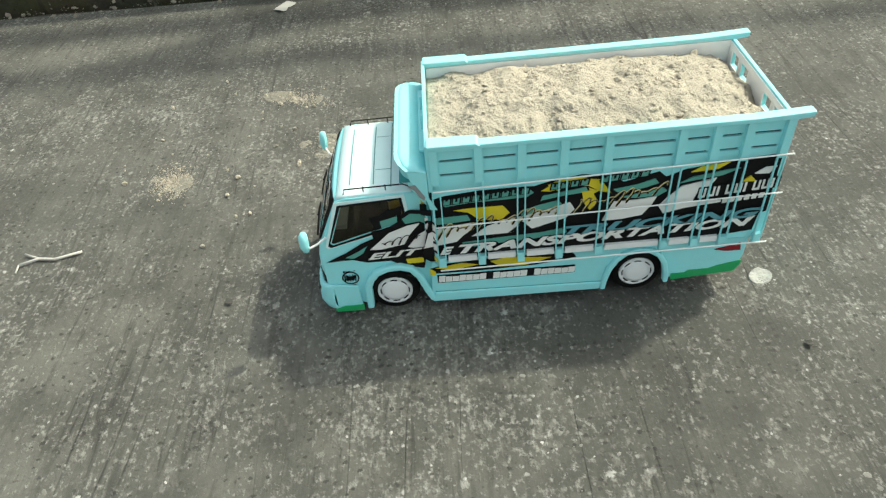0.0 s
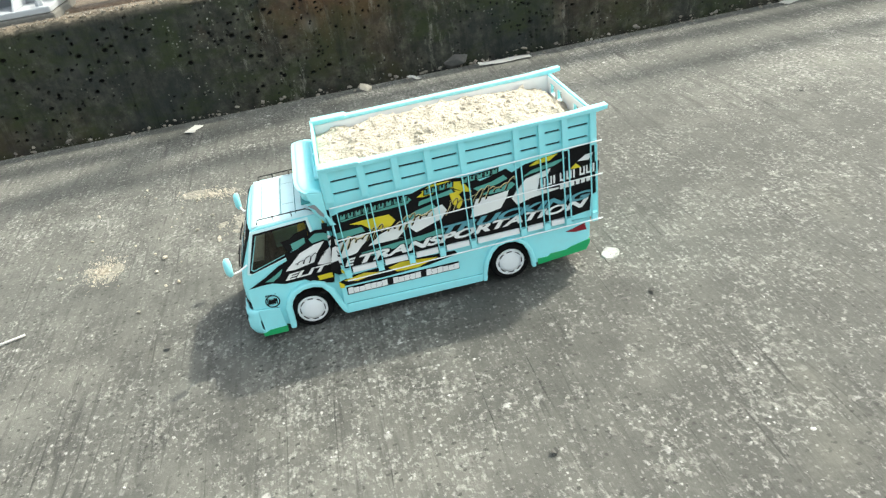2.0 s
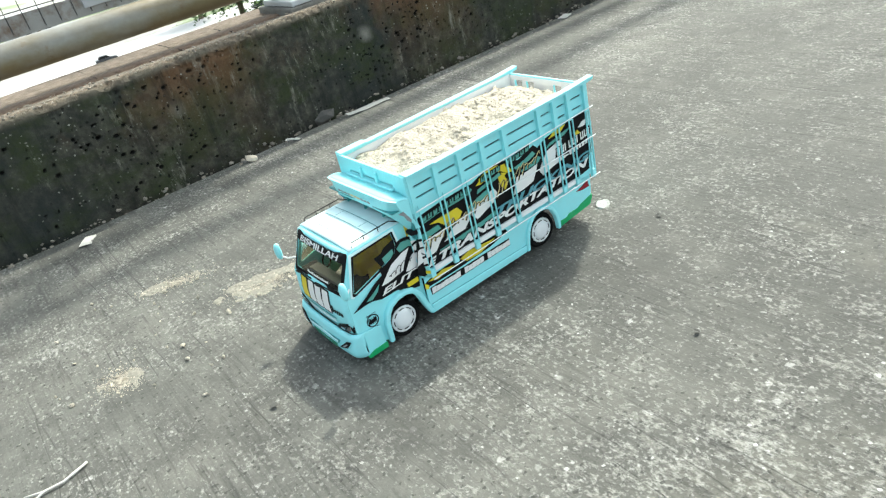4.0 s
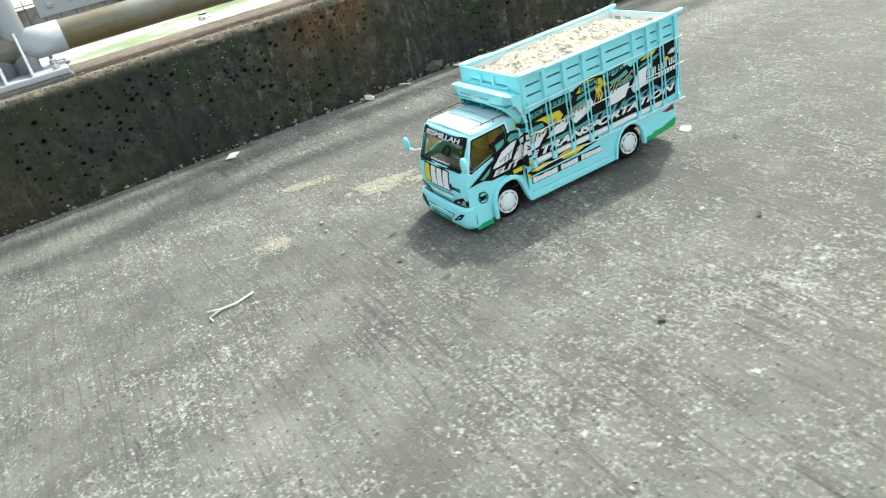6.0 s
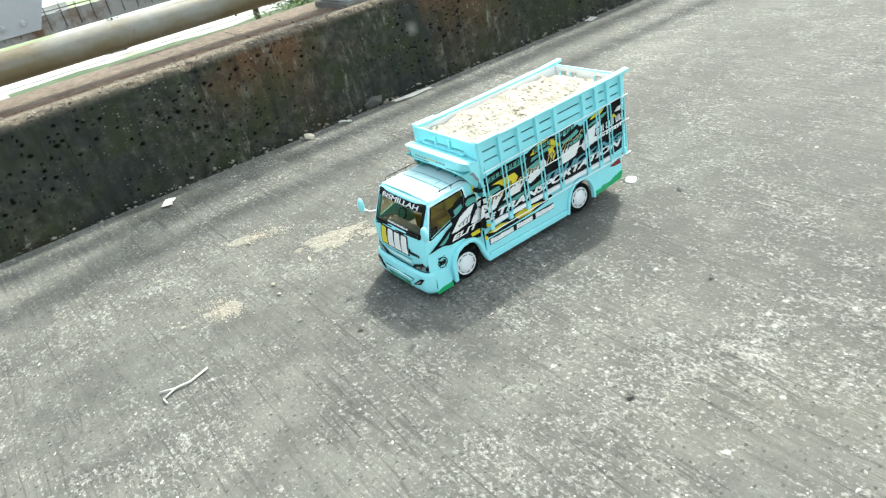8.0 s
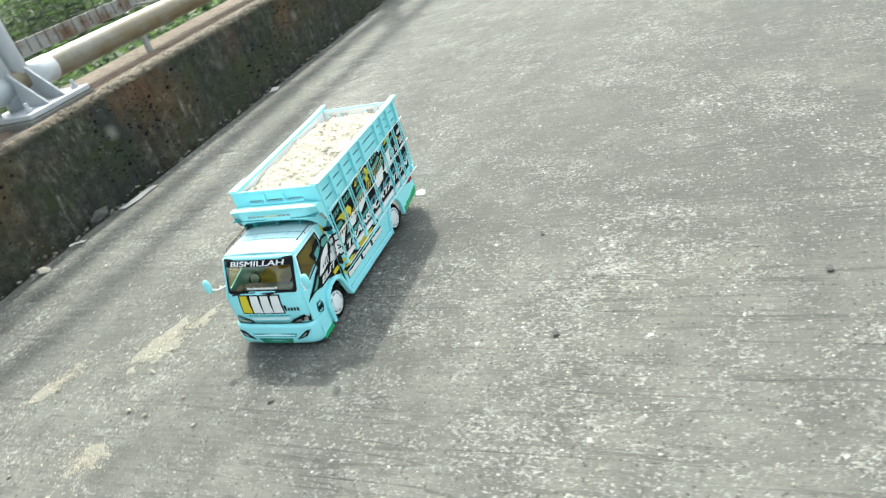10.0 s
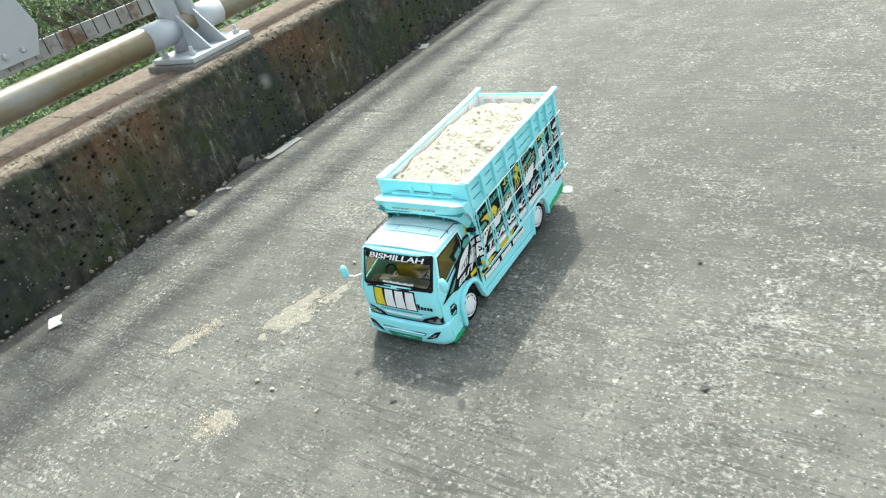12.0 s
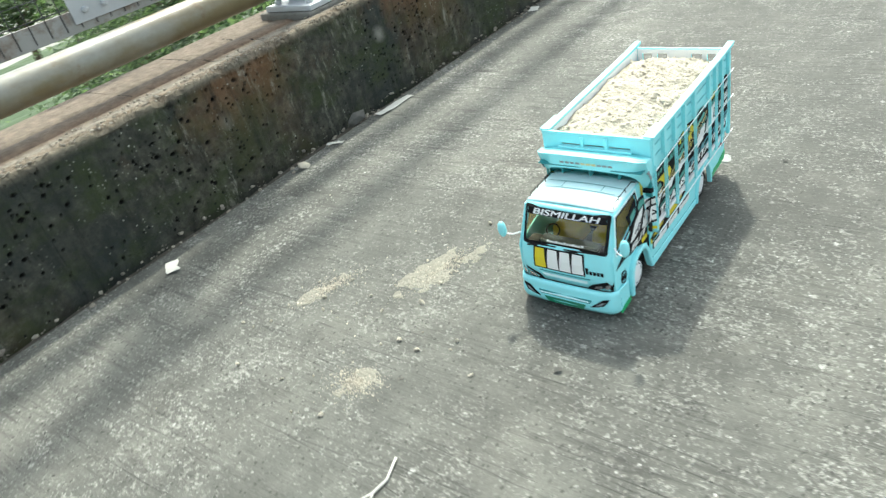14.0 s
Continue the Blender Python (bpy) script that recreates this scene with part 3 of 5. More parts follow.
def tree(x, y, z, height, spread, seed, leaves=130):
    rnd = random.Random(seed)
    base = new("tree")
    base.location = (x, y, z)
    trunk = bmesh.new()
    tube(trunk, [(0, 0, 0), (0.1, 0.05, height * 0.4), (0.0, 0.1, height * 0.8)], spread * 0.06, 8)
    for k in range(6):
        a = k * 1.05 + rnd.uniform(-0.3, 0.3)
        tube(trunk, [(0, 0, height * 0.45), (math.cos(a) * spread * 0.4, math.sin(a) * spread * 0.4, height * 0.66), (math.cos(a) * spread * 0.7, math.sin(a) * spread * 0.7, height * 0.78)], spread * 0.025, 6)
    part("trunk", trunk, BARK, base)
    verts, faces = [], []
    clumps = []
    for k in range(26):
        a, r, h = rnd.uniform(0, 6.3), spread * math.sqrt(rnd.random()), rnd.uniform(0.5, 1.0)
        clumps.append(Vector((math.cos(a) * r * (1.2 - h * 0.5), math.sin(a) * r * (1.2 - h * 0.5), height * h)))
    for c in clumps:
        for _ in range(leaves):
            p = c + Vector((rnd.gauss(0, 1), rnd.gauss(0, 1), rnd.gauss(0, 0.7))) * spread * 0.17
            s = spread * rnd.uniform(0.022, 0.055) * math.sqrt(130 / leaves)
            turn = Euler((rnd.uniform(-0.9, 0.9), rnd.uniform(-0.9, 0.9), rnd.uniform(0, 6.3))).to_matrix()
            k = len(verts)
            verts += [tuple(p + turn @ Vector(q) * s) for q in ((-1, 0, 0), (0, -0.5, 0.15), (1, 0, 0), (0, 0.5, 0.15))]
            faces.append((k, k + 1, k + 2, k + 3))
    me = bpy.data.meshes.new("crown")
    me.from_pydata(verts, [], faces)
    me.materials.append(LEAF)
    crown = new("crown", me)
    crown.parent = base
    return tagged(base, "leafy green tree growing below the bridge", "tree", "trees below the bridge")


NEAR_TREES = ((-9, 14, 21.0, 4.5), (-14, 24, 22.0, 5.5), (-10, 33, 21.5, 5.0), (-20, 42, 22, 6), (-26, 16, 15, 5), (-40, 3, 9, 4), (-52, -9, 8, 4), (-8, 8.5, 20.2, 4.0), (-11, 6.5, 19.5, 4.0), (-14, 9.5, 19.5, 4.5), (-10, 12, 20.5, 4.5), (-17, 14, 20, 5), (-7, 20, 20, 4.5), (-22, 30, 20, 6), (-32, 26, 18, 6), (-30, 45, 21, 7))
GROVE = ((-13, 48, 22, 6), (-45, 36, 17, 7), (-20, 8, 15, 5), (-25, 11, 16, 5.5), (-34, 15, 14, 6), (-42, 22, 15, 7), (-55, 28, 14, 8), (-60, 45, 15, 8), (-38, 55, 18, 8), (-18, 20, 18.5, 5.5), (-24, 22, 17, 6), (-16, 33, 20, 6), (-75, 40, 14, 9), (-50, 62, 17, 9), (-15, 12, 17, 5), (-12, 18, 19, 5))
for k, (x, y, h, s) in enumerate(NEAR_TREES + GROVE):
    tree(x, y, LAND, h, s, k + 3, 330)

for k in range(10):
    a = radians(96 + 5.5 * k)
    tree(115 * math.cos(a) + 9 * math.sin(k * 2.3), 115 * math.sin(a) + 9 * math.cos(k * 1.7), LAND, 29 + 4 * math.sin(k * 1.3), 11, k + 60)

for k in range(11):
    a = radians(119 + 3.2 * k)
    far = 68 + 11 * math.sin(k * 2.1)
    tree(far * math.cos(a), far * math.sin(a), LAND, 20.5 + 1.8 * math.sin(k * 1.7), 8.5, k + 80)
for k in range(5):
    a = radians(150 + 3.0 * k)
    far = 150 + 26 * math.sin(k * 1.9)
    tree(far * math.cos(a), far * math.sin(a), LAND, 15 + 3 * math.sin(k * 1.3), 10, k + 95)


def building():
    """A tall shed clad in dark sheets, with pale seams and a downpipe."""
    base = new("building")
    base.location = (-25, 52, LAND)
    base.rotation_euler = (0, 0, radians(25))
    clad = worn_paint("dark_cladding", (0.045, 0.05, 0.06), 0.6)
    wall = part("wall", boxes((-8, 8, -5, 5, 0, 31.5)), clad, base)
    for k in range(23):
        part("panel_seam", boxes((-7.95, 7.95, -5.06, -5.01, 1 + 1.3 * k, 1.06 + 1.3 * k)), GREY, wall)
    for k in range(9):
        part("post", boxes((-7.95 + 1.95 * k, -7.85 + 1.95 * k, -5.12, -5.07, 0, 31)), GREY, wall)
    pipe = bmesh.new()
    tube(pipe, [(-8.2, -5.2, 0), (-8.2, -5.2, 31)], 0.16, 8)
    part("downpipe", pipe, WHITE, base)
    part("roof", prism([(-8.6, 31.5), (8.6, 31.5), (0, 34)], -5.5, 5.5, lambda u, v, d: Vector((u, d, v))), POST, base)
    return tagged(base, "tall shed clad in dark sheets beyond the bridge", "building")


building()


def car(x, y, turn, paint):
    """A small parked saloon car."""
    base = new("car")
    base.matrix_world = pose(x, y, LAND + 0.15, 0, 0, turn)
    across = lambda u, v, d: Vector((u, d, v))
    body = bevelled(part("body", prism([(-2.1, 0.3), (2.1, 0.3), (2.15, 0.7), (1.9, 0.92), (0.9, 1.0), (-1.6, 1.02), (-2.1, 0.95), (-2.15, 0.6)], -0.85, 0.85, across), paint, base), 0.08)
    bevelled(part("cabin", prism([(-1.5, 1.0), (0.85, 1.0), (0.2, 1.45), (-1.1, 1.47)], -0.75, 0.75, across), DARKGREY, body, "dark car windows"), 0.05)
    part("car_roof", boxes((-1.05, 0.15, -0.7, 0.7, 1.47, 1.51)), paint, body)
    for u in (-1.35, 1.35):
        for d in (-0.78, 0.78):
            part("wheel", spun([(0.1, -0.1), (0.31, -0.1), (0.31, 0.1), (0.1, 0.1)], (u, d, 0.31), "y", 12), RUBBER, base)
    return tagged(base, "small parked car on the pale street below", "car", "cars below the bridge")


CARGREY = worn_paint("dark_car_paint", (0.03, 0.032, 0.04), 0.25)
for x, y, turn, paint in ((-154, 64, 80, CARGREY), (-153, 92, 86, CARGREY), (-160, -6, 95, WHITE), (-196, 2, 20, CARGREY), (-151, 28, 84, CARGREY), (-205, 40, 15, WHITE)):
    car(x, y, turn, paint)


def house(x, y, turn, w, d, h):
    """A low house with a pitched sheet roof and windows."""
    base = new("house")
    base.matrix_world = pose(x, y, LAND, 0, 0, turn)
    wall = part("wall", boxes((-w, w, -d, d, 0, h)), PAVED, base)
    part("roof", prism([(-w - 0.6, h), (w + 0.6, h), (w + 0.6, h + 0.2), (0, h + w * 0.45), (-w - 0.6, h + 0.2)], -d - 0.6, d + 0.6, lambda u, v, e: Vector((u, e, v))), POST, base)
    for k in (-1, 1):
        part("window", boxes((w, w + 0.08, k * d * 0.5 - 0.8, k * d * 0.5 + 0.8, 1.0, 2.3)), DARKGREY, wall)
    part("door", boxes((w, w + 0.08, -0.5, 0.5, 0, 2.1)), BARK, wall)
    return tagged(base, "low pale house with a grey sheet roof", "house", "houses below the bridge")


for k, (x, y) in enumerate(((-230, -40), (-245, -8), (-250, 30), (-238, 62), (-262, 95), (-285, 10), (-300, 60), (-220, 100), (-320, -20))):
    house(x, y, 12 * (k % 4) - 15, 5 + k % 3, 6 + k % 2, 3.2 + 0.4 * (k % 3))
# ---- the toy truck: nose towards -y, its left side towards +x ----
truck = tagged(new("toy_truck"), "turquoise wooden toy dump truck with stickers, loaded with sand", "toy truck")


def side_place(s):
    """Places an outline drawn in y and z on one side of the truck; depth counts outwards."""
    return lambda u, v, d: Vector((s * d, u, v))


def arc(cy, cz, r, a0, a1, steps=14):
    return [(cy + r * math.cos(radians(a0 + (a1 - a0) * k / steps)), cz + r * math.sin(radians(a0 + (a1 - a0) * k / steps))) for k in range(steps + 1)]


FW, RW = (-0.1965, 0.0315), (0.1045, 0.0315)  # wheel centres in y and z
FARCH = [(-0.2245, 0.012), (-0.2235, 0.046), (-0.219, 0.058), (-0.212, 0.067), (-0.2, 0.0725), (-0.186, 0.0735), (-0.175, 0.0695), (-0.167, 0.058), (-0.1585, 0.032), (-0.1525, 0.018)]
RARCH = [(0.0645, 0.0155), (0.066, 0.03), (0.0705, 0.048), (0.0775, 0.0615), (0.087, 0.0705), (0.1, 0.0735), (0.113, 0.0715), (0.1235, 0.064), (0.131, 0.05), (0.1345, 0.034), (0.1355, 0.02)]


def arch_band(opening, grow):
    """A band round a wheel opening: the opening and its outline moved outwards."""
    outer = []
    for k, (y, z) in enumerate(opening):
        a, b = opening[max(0, k - 1)], opening[min(len(opening) - 1, k + 1)]
        n = math.hypot(b[0] - a[0], b[1] - a[1])
        outer.append((y - (b[1] - a[1]) / n * grow, max(z, z + (b[0] - a[0]) / n * grow) if k not in (0, len(opening) - 1) else z))
    return outer + opening[::-1]


WINDOW = [(-0.2435, 0.1675), (-0.176, 0.1715), (-0.174, 0.152), (-0.182, 0.139), (-0.259, 0.1165), (-0.2625, 0.119)]


def cab_lean(s):
    """The cab's sides lean in above the belt line."""
    return lambda u, v, d: Vector((s * (d - max(0.0, v - 0.112) * 0.11), u, v))


# cab
outline = [(-0.268, 0.022)] + [(-0.238, 0.018)] + FARCH + [(-0.148, 0.018), (-0.148, 0.1785), (-0.16, 0.1795), (-0.238, 0.1775), (-0.2495, 0.1735), (-0.27, 0.121), (-0.2765, 0.108), (-0.277, 0.05)]
for s in (-1, 1):
    side = bevelled(part("cab_side", prism(outline, 0.0805, 0.0835, cab_lean(s), [WINDOW]), BODY, truck), 0.0008)
    rim = [(y - 0.0 + (0.0028 if y > -0.21 else -0.0028), z + (0.0026 if z > 0.14 else -0.003)) for y, z in WINDOW]
    part("window_trim", prism(rim, 0.0837, 0.0845, cab_lean(s), [WINDOW]), BLACK, side, "thin black window seal")
    outer = [(y + (0.0062 if y > -0.21 else -0.0062), z + (0.0062 if z > 0.14 else -0.0045)) for y, z in WINDOW]
    part("window_frame", prism(outer, 0.0836, 0.0842, cab_lean(s), [rim]), LITROOF_TRIM, side, "pale window surround")
    pane = part("window", prism(WINDOW, 0.0815, 0.0822, cab_lean(s)), GLASS, side, "tinted side window")
    pane.visible_shadow = False
    # fender lip round the front wheel
    lip = prism(arch_band(FARCH, 0.0085), 0.0825, 0.0912, side_place(s))
    bevelled(part("wheel_arch", lip, BODY, side), 0.0025, 3)
    part("wheel_well", prism(FARCH, 0.055, 0.057, side_place(s)), DARKGREY, side, "dark wheel well")

FACE = [  # z, front y, half-width, corner depth
    (0.050, -0.2835, 0.0830, 0.014), (0.075, -0.2845, 0.0832, 0.014), (0.096, -0.2835, 0.0832, 0.014), (0.112, -0.2800, 0.0830, 0.013),
    (0.1205, -0.2765, 0.0822, 0.013), (0.1725, -0.2560, 0.0765, 0.012), (0.1765, -0.2525, 0.0757, 0.012), (0.1792, -0.2450, 0.0750, 0.012)]
COLS = [-1.0, -0.995, -0.975, -0.94, -0.885, -0.6, -0.3, 0.0, 0.3, 0.6, 0.885, 0.94, 0.975, 0.995, 1.0]


def face_y(z, x):
    """The front of the cab at a height and a place across."""
    for (z0, y0, w0, c0), (z1, y1, w1, c1) in zip(FACE, FACE[1:]):
        if z <= z1 or z1 == FACE[-1][0]:
            k = min(1, max(0, (z - z0) / (z1 - z0)))
            y, w, c = y0 + (y1 - y0) * k, w0 + (w1 - w0) * k, c0 + (c1 - c0) * k
            t = min(1.0, abs(x) / w)
            return y + c * (1 - math.sqrt(max(0.0, 1 - max(0.0, (t - 0.84) / 0.16) ** 2))) + 0.003 * t * t
    return FACE[-1][1]


rows = [[(c * w, face_y(z, c * w), z) for c in COLS] for z, y, w, d in FACE]
front = strip(rows)
front.faces.ensure_lookup_table()
gone = [f for f in front.faces if abs(f.calc_center_median().x) < 0.0705 and 0.122 < f.calc_center_median().z < 0.172]
bmesh.ops.delete(front, geom=gone, context="FACES")
nose = solid(part("cab_front", front, BODY, truck, smooth=True), 0.0025)


def on_face(x, z, d):
    """A point on the cab's front, d metres proud."""
    return Vector((x, face_y(z, x) - d, z))


# windscreen with black surround
ws = strip([[on_face(x, z, -0.0012) for x in (-0.072, -0.036, 0, 0.036, 0.072)] for z in (0.1195, 0.138, 0.156, 0.174)])
glass = solid(part("windscreen", ws, GLASS, nose, "tinted windscreen"), 0.0007)
glass.visible_shadow = False


def rounded(u0, u1, v0, v1, r=0.004, steps=4):
    pts = []
    for cu, cv, a in ((u1 - r, v0 + r, -90), (u1 - r, v1 - r, 0), (u0 + r, v1 - r, 90), (u0 + r, v0 + r, 180)):
        pts += arc(cu, cv, r, a, a + 90, steps)
    return pts


seal = prism(rounded(-0.0735, 0.0735, 0.1175, 0.1755), 0.0005, 0.0016, on_face, [rounded(-0.069, 0.069, 0.1215, 0.1725)])
part("windscreen_seal", seal, BLACK, nose, "black windscreen surround")
band = strip([[on_face(-0.0705 + 0.00705 * k, z, 0.0003) for k in range(21)] for z in (0.1618, 0.168, 0.1735)])
part("sun_strip", band, BLACK, nose, "black sun strip with white lettering")
words = lettering("BISMILLAH", 0.116, 0.0088, lambda u, v, d: on_face(-0.058 + u, 0.163 + v, 0.0006 + d), shear=0.2)
part("sun_strip_lettering", words, WHITE, nose, "white raised lettering")
for e in (-0.0005, 0.0005):
    words = lettering("BISMILLAH", 0.116, 0.0088, lambda u, v, d: on_face(-0.058 + u + e, 0.163 + v, 0.0005 + d), shear=0.2)
    part("sun_strip_lettering", words, WHITE, nose)
for k in range(13):
    x = -0.03 + 0.005 * k
    part("small_print", prism(rounded(x, x + 0.0042, 0.1242, 0.1242 + (0.0022 if k % 3 else 0.0034), 0.0008), 0.0003, 0.0006, on_face), PALE, nose)
for hub, tip in ((-0.064, -0.012), (0.004, 0.066)):
    wiper = bmesh.new()
    mid = hub + 0.38 * (tip - hub)
    tube(wiper, [on_face(hub, 0.1152, 0.0032), on_face(mid, 0.1192, 0.0046)], 0.0015, 8)
    tube(wiper, [on_face(hub - 0.002, 0.1188, 0.0036), on_face(mid, 0.1198, 0.004), on_face(0.5 * (mid + tip), 0.1202, 0.004), on_face(tip, 0.1204, 0.0036)], 0.0011, 8)
    part("wiper", wiper, BLACK, nose, "black wiper blade")

# roof
roof_rows = []
for k in range(9):
    y = -0.2455 + 0.0975 * k / 8
    roof_rows.append([(0.0748 * t, y, 0.1792 + 0.0032 * (1 - t * t) + 0.0012 * math.sin(math.pi * min(1, k / 5) * 0.5) - (0.001 if abs(t) > 0.97 else 0)) for t in (-1, -0.97, -0.8, -0.4, 0, 0.4, 0.8, 0.97, 1)])
roof = solid(part("roof", strip(roof_rows), LITROOF_TRIM, truck, smooth=True), 0.003)


def on_roof(x, y, d):
    return Vector((x, y, 0.1805 + 0.0032 * (1 - (x / 0.0748) ** 2) + d))


for y, w in ((-0.231, 0.058), (-0.204, 0.06), (-0.184, 0.066)):
    part("roof_seam", strip([[on_roof(-w + 0.2 * w * k, y + e, 0.0008) for k in range(11)] for e in (-0.0006, 0.0006)]), DEEP, roof)
for x in (-0.034, 0.034):
    part("roof_seam", strip([[on_roof(x + e, -0.202 + 0.018 * k / 3, 0.0008) for k in range(4)] for e in (-0.0005, 0.0005)]), DEEP, roof)
for s in (-1, 1):
    rack = bmesh.new()
    tube(rack, [(s * 0.071, -0.238, 0.1795), (s * 0.071, -0.236, 0.1865), (s * 0.071, -0.17, 0.188), (s * 0.071, -0.158, 0.181)], 0.0008, 6)
    for y in (-0.215, -0.19):
        tube(rack, [(s * 0.07, y, 0.18), (s * 0.07, y, 0.1885)], 0.0007, 6)
    part("roof_rail", rack, DARKGREY, roof, "thin dark wire roof rail")

# flared panels that join the cab's sides to the wider bed
def quarter_place(s):
    def place(u, v, d):
        t = min(1.0, max(0.0, (u + 0.1505) / 0.0125))
        w = 0.0846 - max(0.0, v - 0.112) * 0.11
        return Vector((s * (w + (0.0962 - w) * t * t + d), u, v))
    return place


for s in (-1, 1):
    at = quarter_place(s)
    quarter = solid(part("quarter_panel", strip([[at(-0.1505 + 0.0125 * k / 5, z, 0) for k in range(6)] for z in (0.08, 0.1, 0.112, 0.13, 0.15, 0.164)]), BODY, truck, "flared corner panel with black and white stickers", smooth=True), 0.0012)
    part("corner_sticker", strip([[at(-0.1498 + 0.0112 * k / 4, z, 0.0007) for k in range(5)] for z in (0.1, 0.112, 0.13, 0.146)]), PALE, quarter)
    for z0, z1, h in ((0.139, 0.147, 0.004), (0.127, 0.134, 0.003), (0.13, 0.12, 0.0028), (0.11, 0.118, 0.0035), (0.098, 0.1035, 0.004)):
        part("corner_stripe", strip([[at(-0.1498 + 0.0112 * k / 4, z0 + (z1 - z0) * k / 4 + e, 0.0011) for k in range(5)] for e in (-h / 2, h / 2)]), BLACK, quarter)
    part("corner_flash", strip([[at(-0.1498 + 0.0112 * k / 4, z, 0.0011) for k in range(5)] for z in (0.087, 0.0925)]), YELLOW, quarter)

# inside of the cab
part("cab_back", boxes((-0.08, 0.08, -0.152, -0.149, 0.08, 0.178)), OCHRE, truck, "ochre inner back wall")
dash = bevelled(part("dashboard", boxes((-0.076, 0.076, -0.272, -0.24, 0.06, 0.112)), DARKGREY, truck), 0.004)
part("dash_binnacle", boxes((-0.05, 0.05, -0.262, -0.246, 0.1125, 0.118)), GREY, dash)
for x in (-0.04, 0.034):
    seat = bevelled(part("seat", boxes((x - 0.026, x + 0.026, -0.2, -0.155, 0.06, 0.1)), OCHRE, truck), 0.006)
    bevelled(part("backrest", boxes((x - 0.025, x + 0.025, -0.172, -0.156, 0.1, 0.155)), OCHRE, seat), 0.005)
wheel_ring = bmesh.new()
tube(wheel_ring, [(-0.04 + 0.012 * math.cos(a), -0.236 + 0.006 * math.sin(a), 0.119 + 0.009 * math.sin(a)) for a in (k * math.pi / 8 for k in range(17))], 0.0014, 6)
part("steering_wheel", wheel_ring, BLACK, truck)
part("cab_floor", boxes((-0.08, 0.08, -0.27, -0.15, 0.052, 0.056)), DARKGREY, truck)

# bonnet stickers: four letter blocks of a name, and a short script


def face_patch(x, w0, w1, z0, z1, d):
    """A plain tapering block laid on the curved front."""
    rows = []
    for k in range(9):
        t = k / 8
        w, z = w0 + (w1 - w0) * t, z0 + (z1 - z0) * t
        rows.append([on_face(x + w * (i / 4 - 0.5), z, d) for i in range(5)])
    return strip(rows)


for x, m in ((-0.0425, YELLOW), (-0.0195, PALE), (0.0025, PALE), (0.0245, PALE)):
    part("letter_block_edge", face_patch(x, 0.0255, 0.023, 0.0765, 0.1148, 0.0006), BLACK, nose)
    part("letter_block", face_patch(x, 0.0205, 0.0165, 0.0787, 0.1128, 0.001), m, nose)
for k in range(5):
    x = 0.0405 + 0.0062 * k
    part("script_bar", face_patch(x, 0.0042, 0.0048, 0.082, 0.0935 if k == 0 else 0.0885, 0.0008), BLACK, nose)
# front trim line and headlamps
part("grille_bar", strip([[on_face(-0.04 + 0.004 * k, z, 0.001) for k in range(21)] for z in (0.0625, 0.0655, 0.0685)]), LITROOF_TRIM, nose, "pale grille bar")
part("bonnet_line", strip([[on_face(-0.045 + 0.0045 * k, z, 0.0012) for k in range(21)] for z in (0.0715, 0.0735)]), DEEP, nose)
for s in (-1, 1):
    lamp_outline = [(s * 0.037, 0.0535), (s * 0.079, 0.056), (s * 0.0825, 0.0735), (s * 0.07, 0.072), (s * 0.046, 0.0625)]
    lamp = part("headlight", prism(lamp_outline, 0.0004, 0.0018, on_face), BLACK, nose, "dark swept headlight")
    part("reflector", prism([(s * 0.05, 0.0575), (s * 0.063, 0.0585), (s * 0.066, 0.0652), (s * 0.055, 0.0627)], 0.0019, 0.0026, on_face), CHROME, lamp)
    part("indicator", prism([(s * 0.068, 0.0592), (s * 0.0765, 0.0602), (s * 0.078, 0.0692), (s * 0.071, 0.067)], 0.0019, 0.0026, on_face), CHROME, lamp)

# bumper
BPROF = [(0.0, 0.0545), (-0.0045, 0.053), (-0.0065, 0.047), (-0.0055, 0.040), (-0.008, 0.034), (-0.0085, 0.022), (-0.005, 0.0135), (0.004, 0.012), (0.02, 0.012)]


def bumper_y(x):
    t = abs(x) / 0.0875
    return -0.286 + 0.004 * t * t + 0.018 * (1 - math.sqrt(max(0.0, 1 - max(0.0, (t - 0.8) / 0.2) ** 2)))


xs = [0.0875 * t for t in (-1, -0.998, -0.985, -0.96, -0.92, -0.86, -0.75, -0.5, -0.25, 0, 0.25, 0.5, 0.75, 0.86, 0.92, 0.96, 0.985, 0.998, 1)]
rows = [[(x, bumper_y(x) + dy, z) for x in xs] for dy, z in BPROF]
bumper = solid(part("bumper", strip(rows), BODY, truck, smooth=True), 0.002)
for s in (-1, 1):
    bevelled(part("bumper_side", prism([(-0.27, 0.012), (-0.238, 0.012), (-0.24, 0.05), (-0.27, 0.0545)], 0.0845, 0.0875, side_place(s)), BODY, bumper), 0.001)
    part("bumper_lip", prism([(-0.272, 0.0085), (-0.238, 0.0085), (-0.237, 0.018), (-0.262, 0.0175), (-0.274, 0.0125)], 0.0862, 0.0886, side_place(s)), GREEN, bumper, "green painted lower lip")


def on_bumper(x, z, d):
    for (a, z1), (b, z0) in zip(BPROF, BPROF[1:]):
        if z0 <= z <= z1:
            return Vector((x, bumper_y(x) + b + (a - b) * (z - z0) / (z1 - z0) - d, z))
    return Vector((x, bumper_y(x) - d, z))


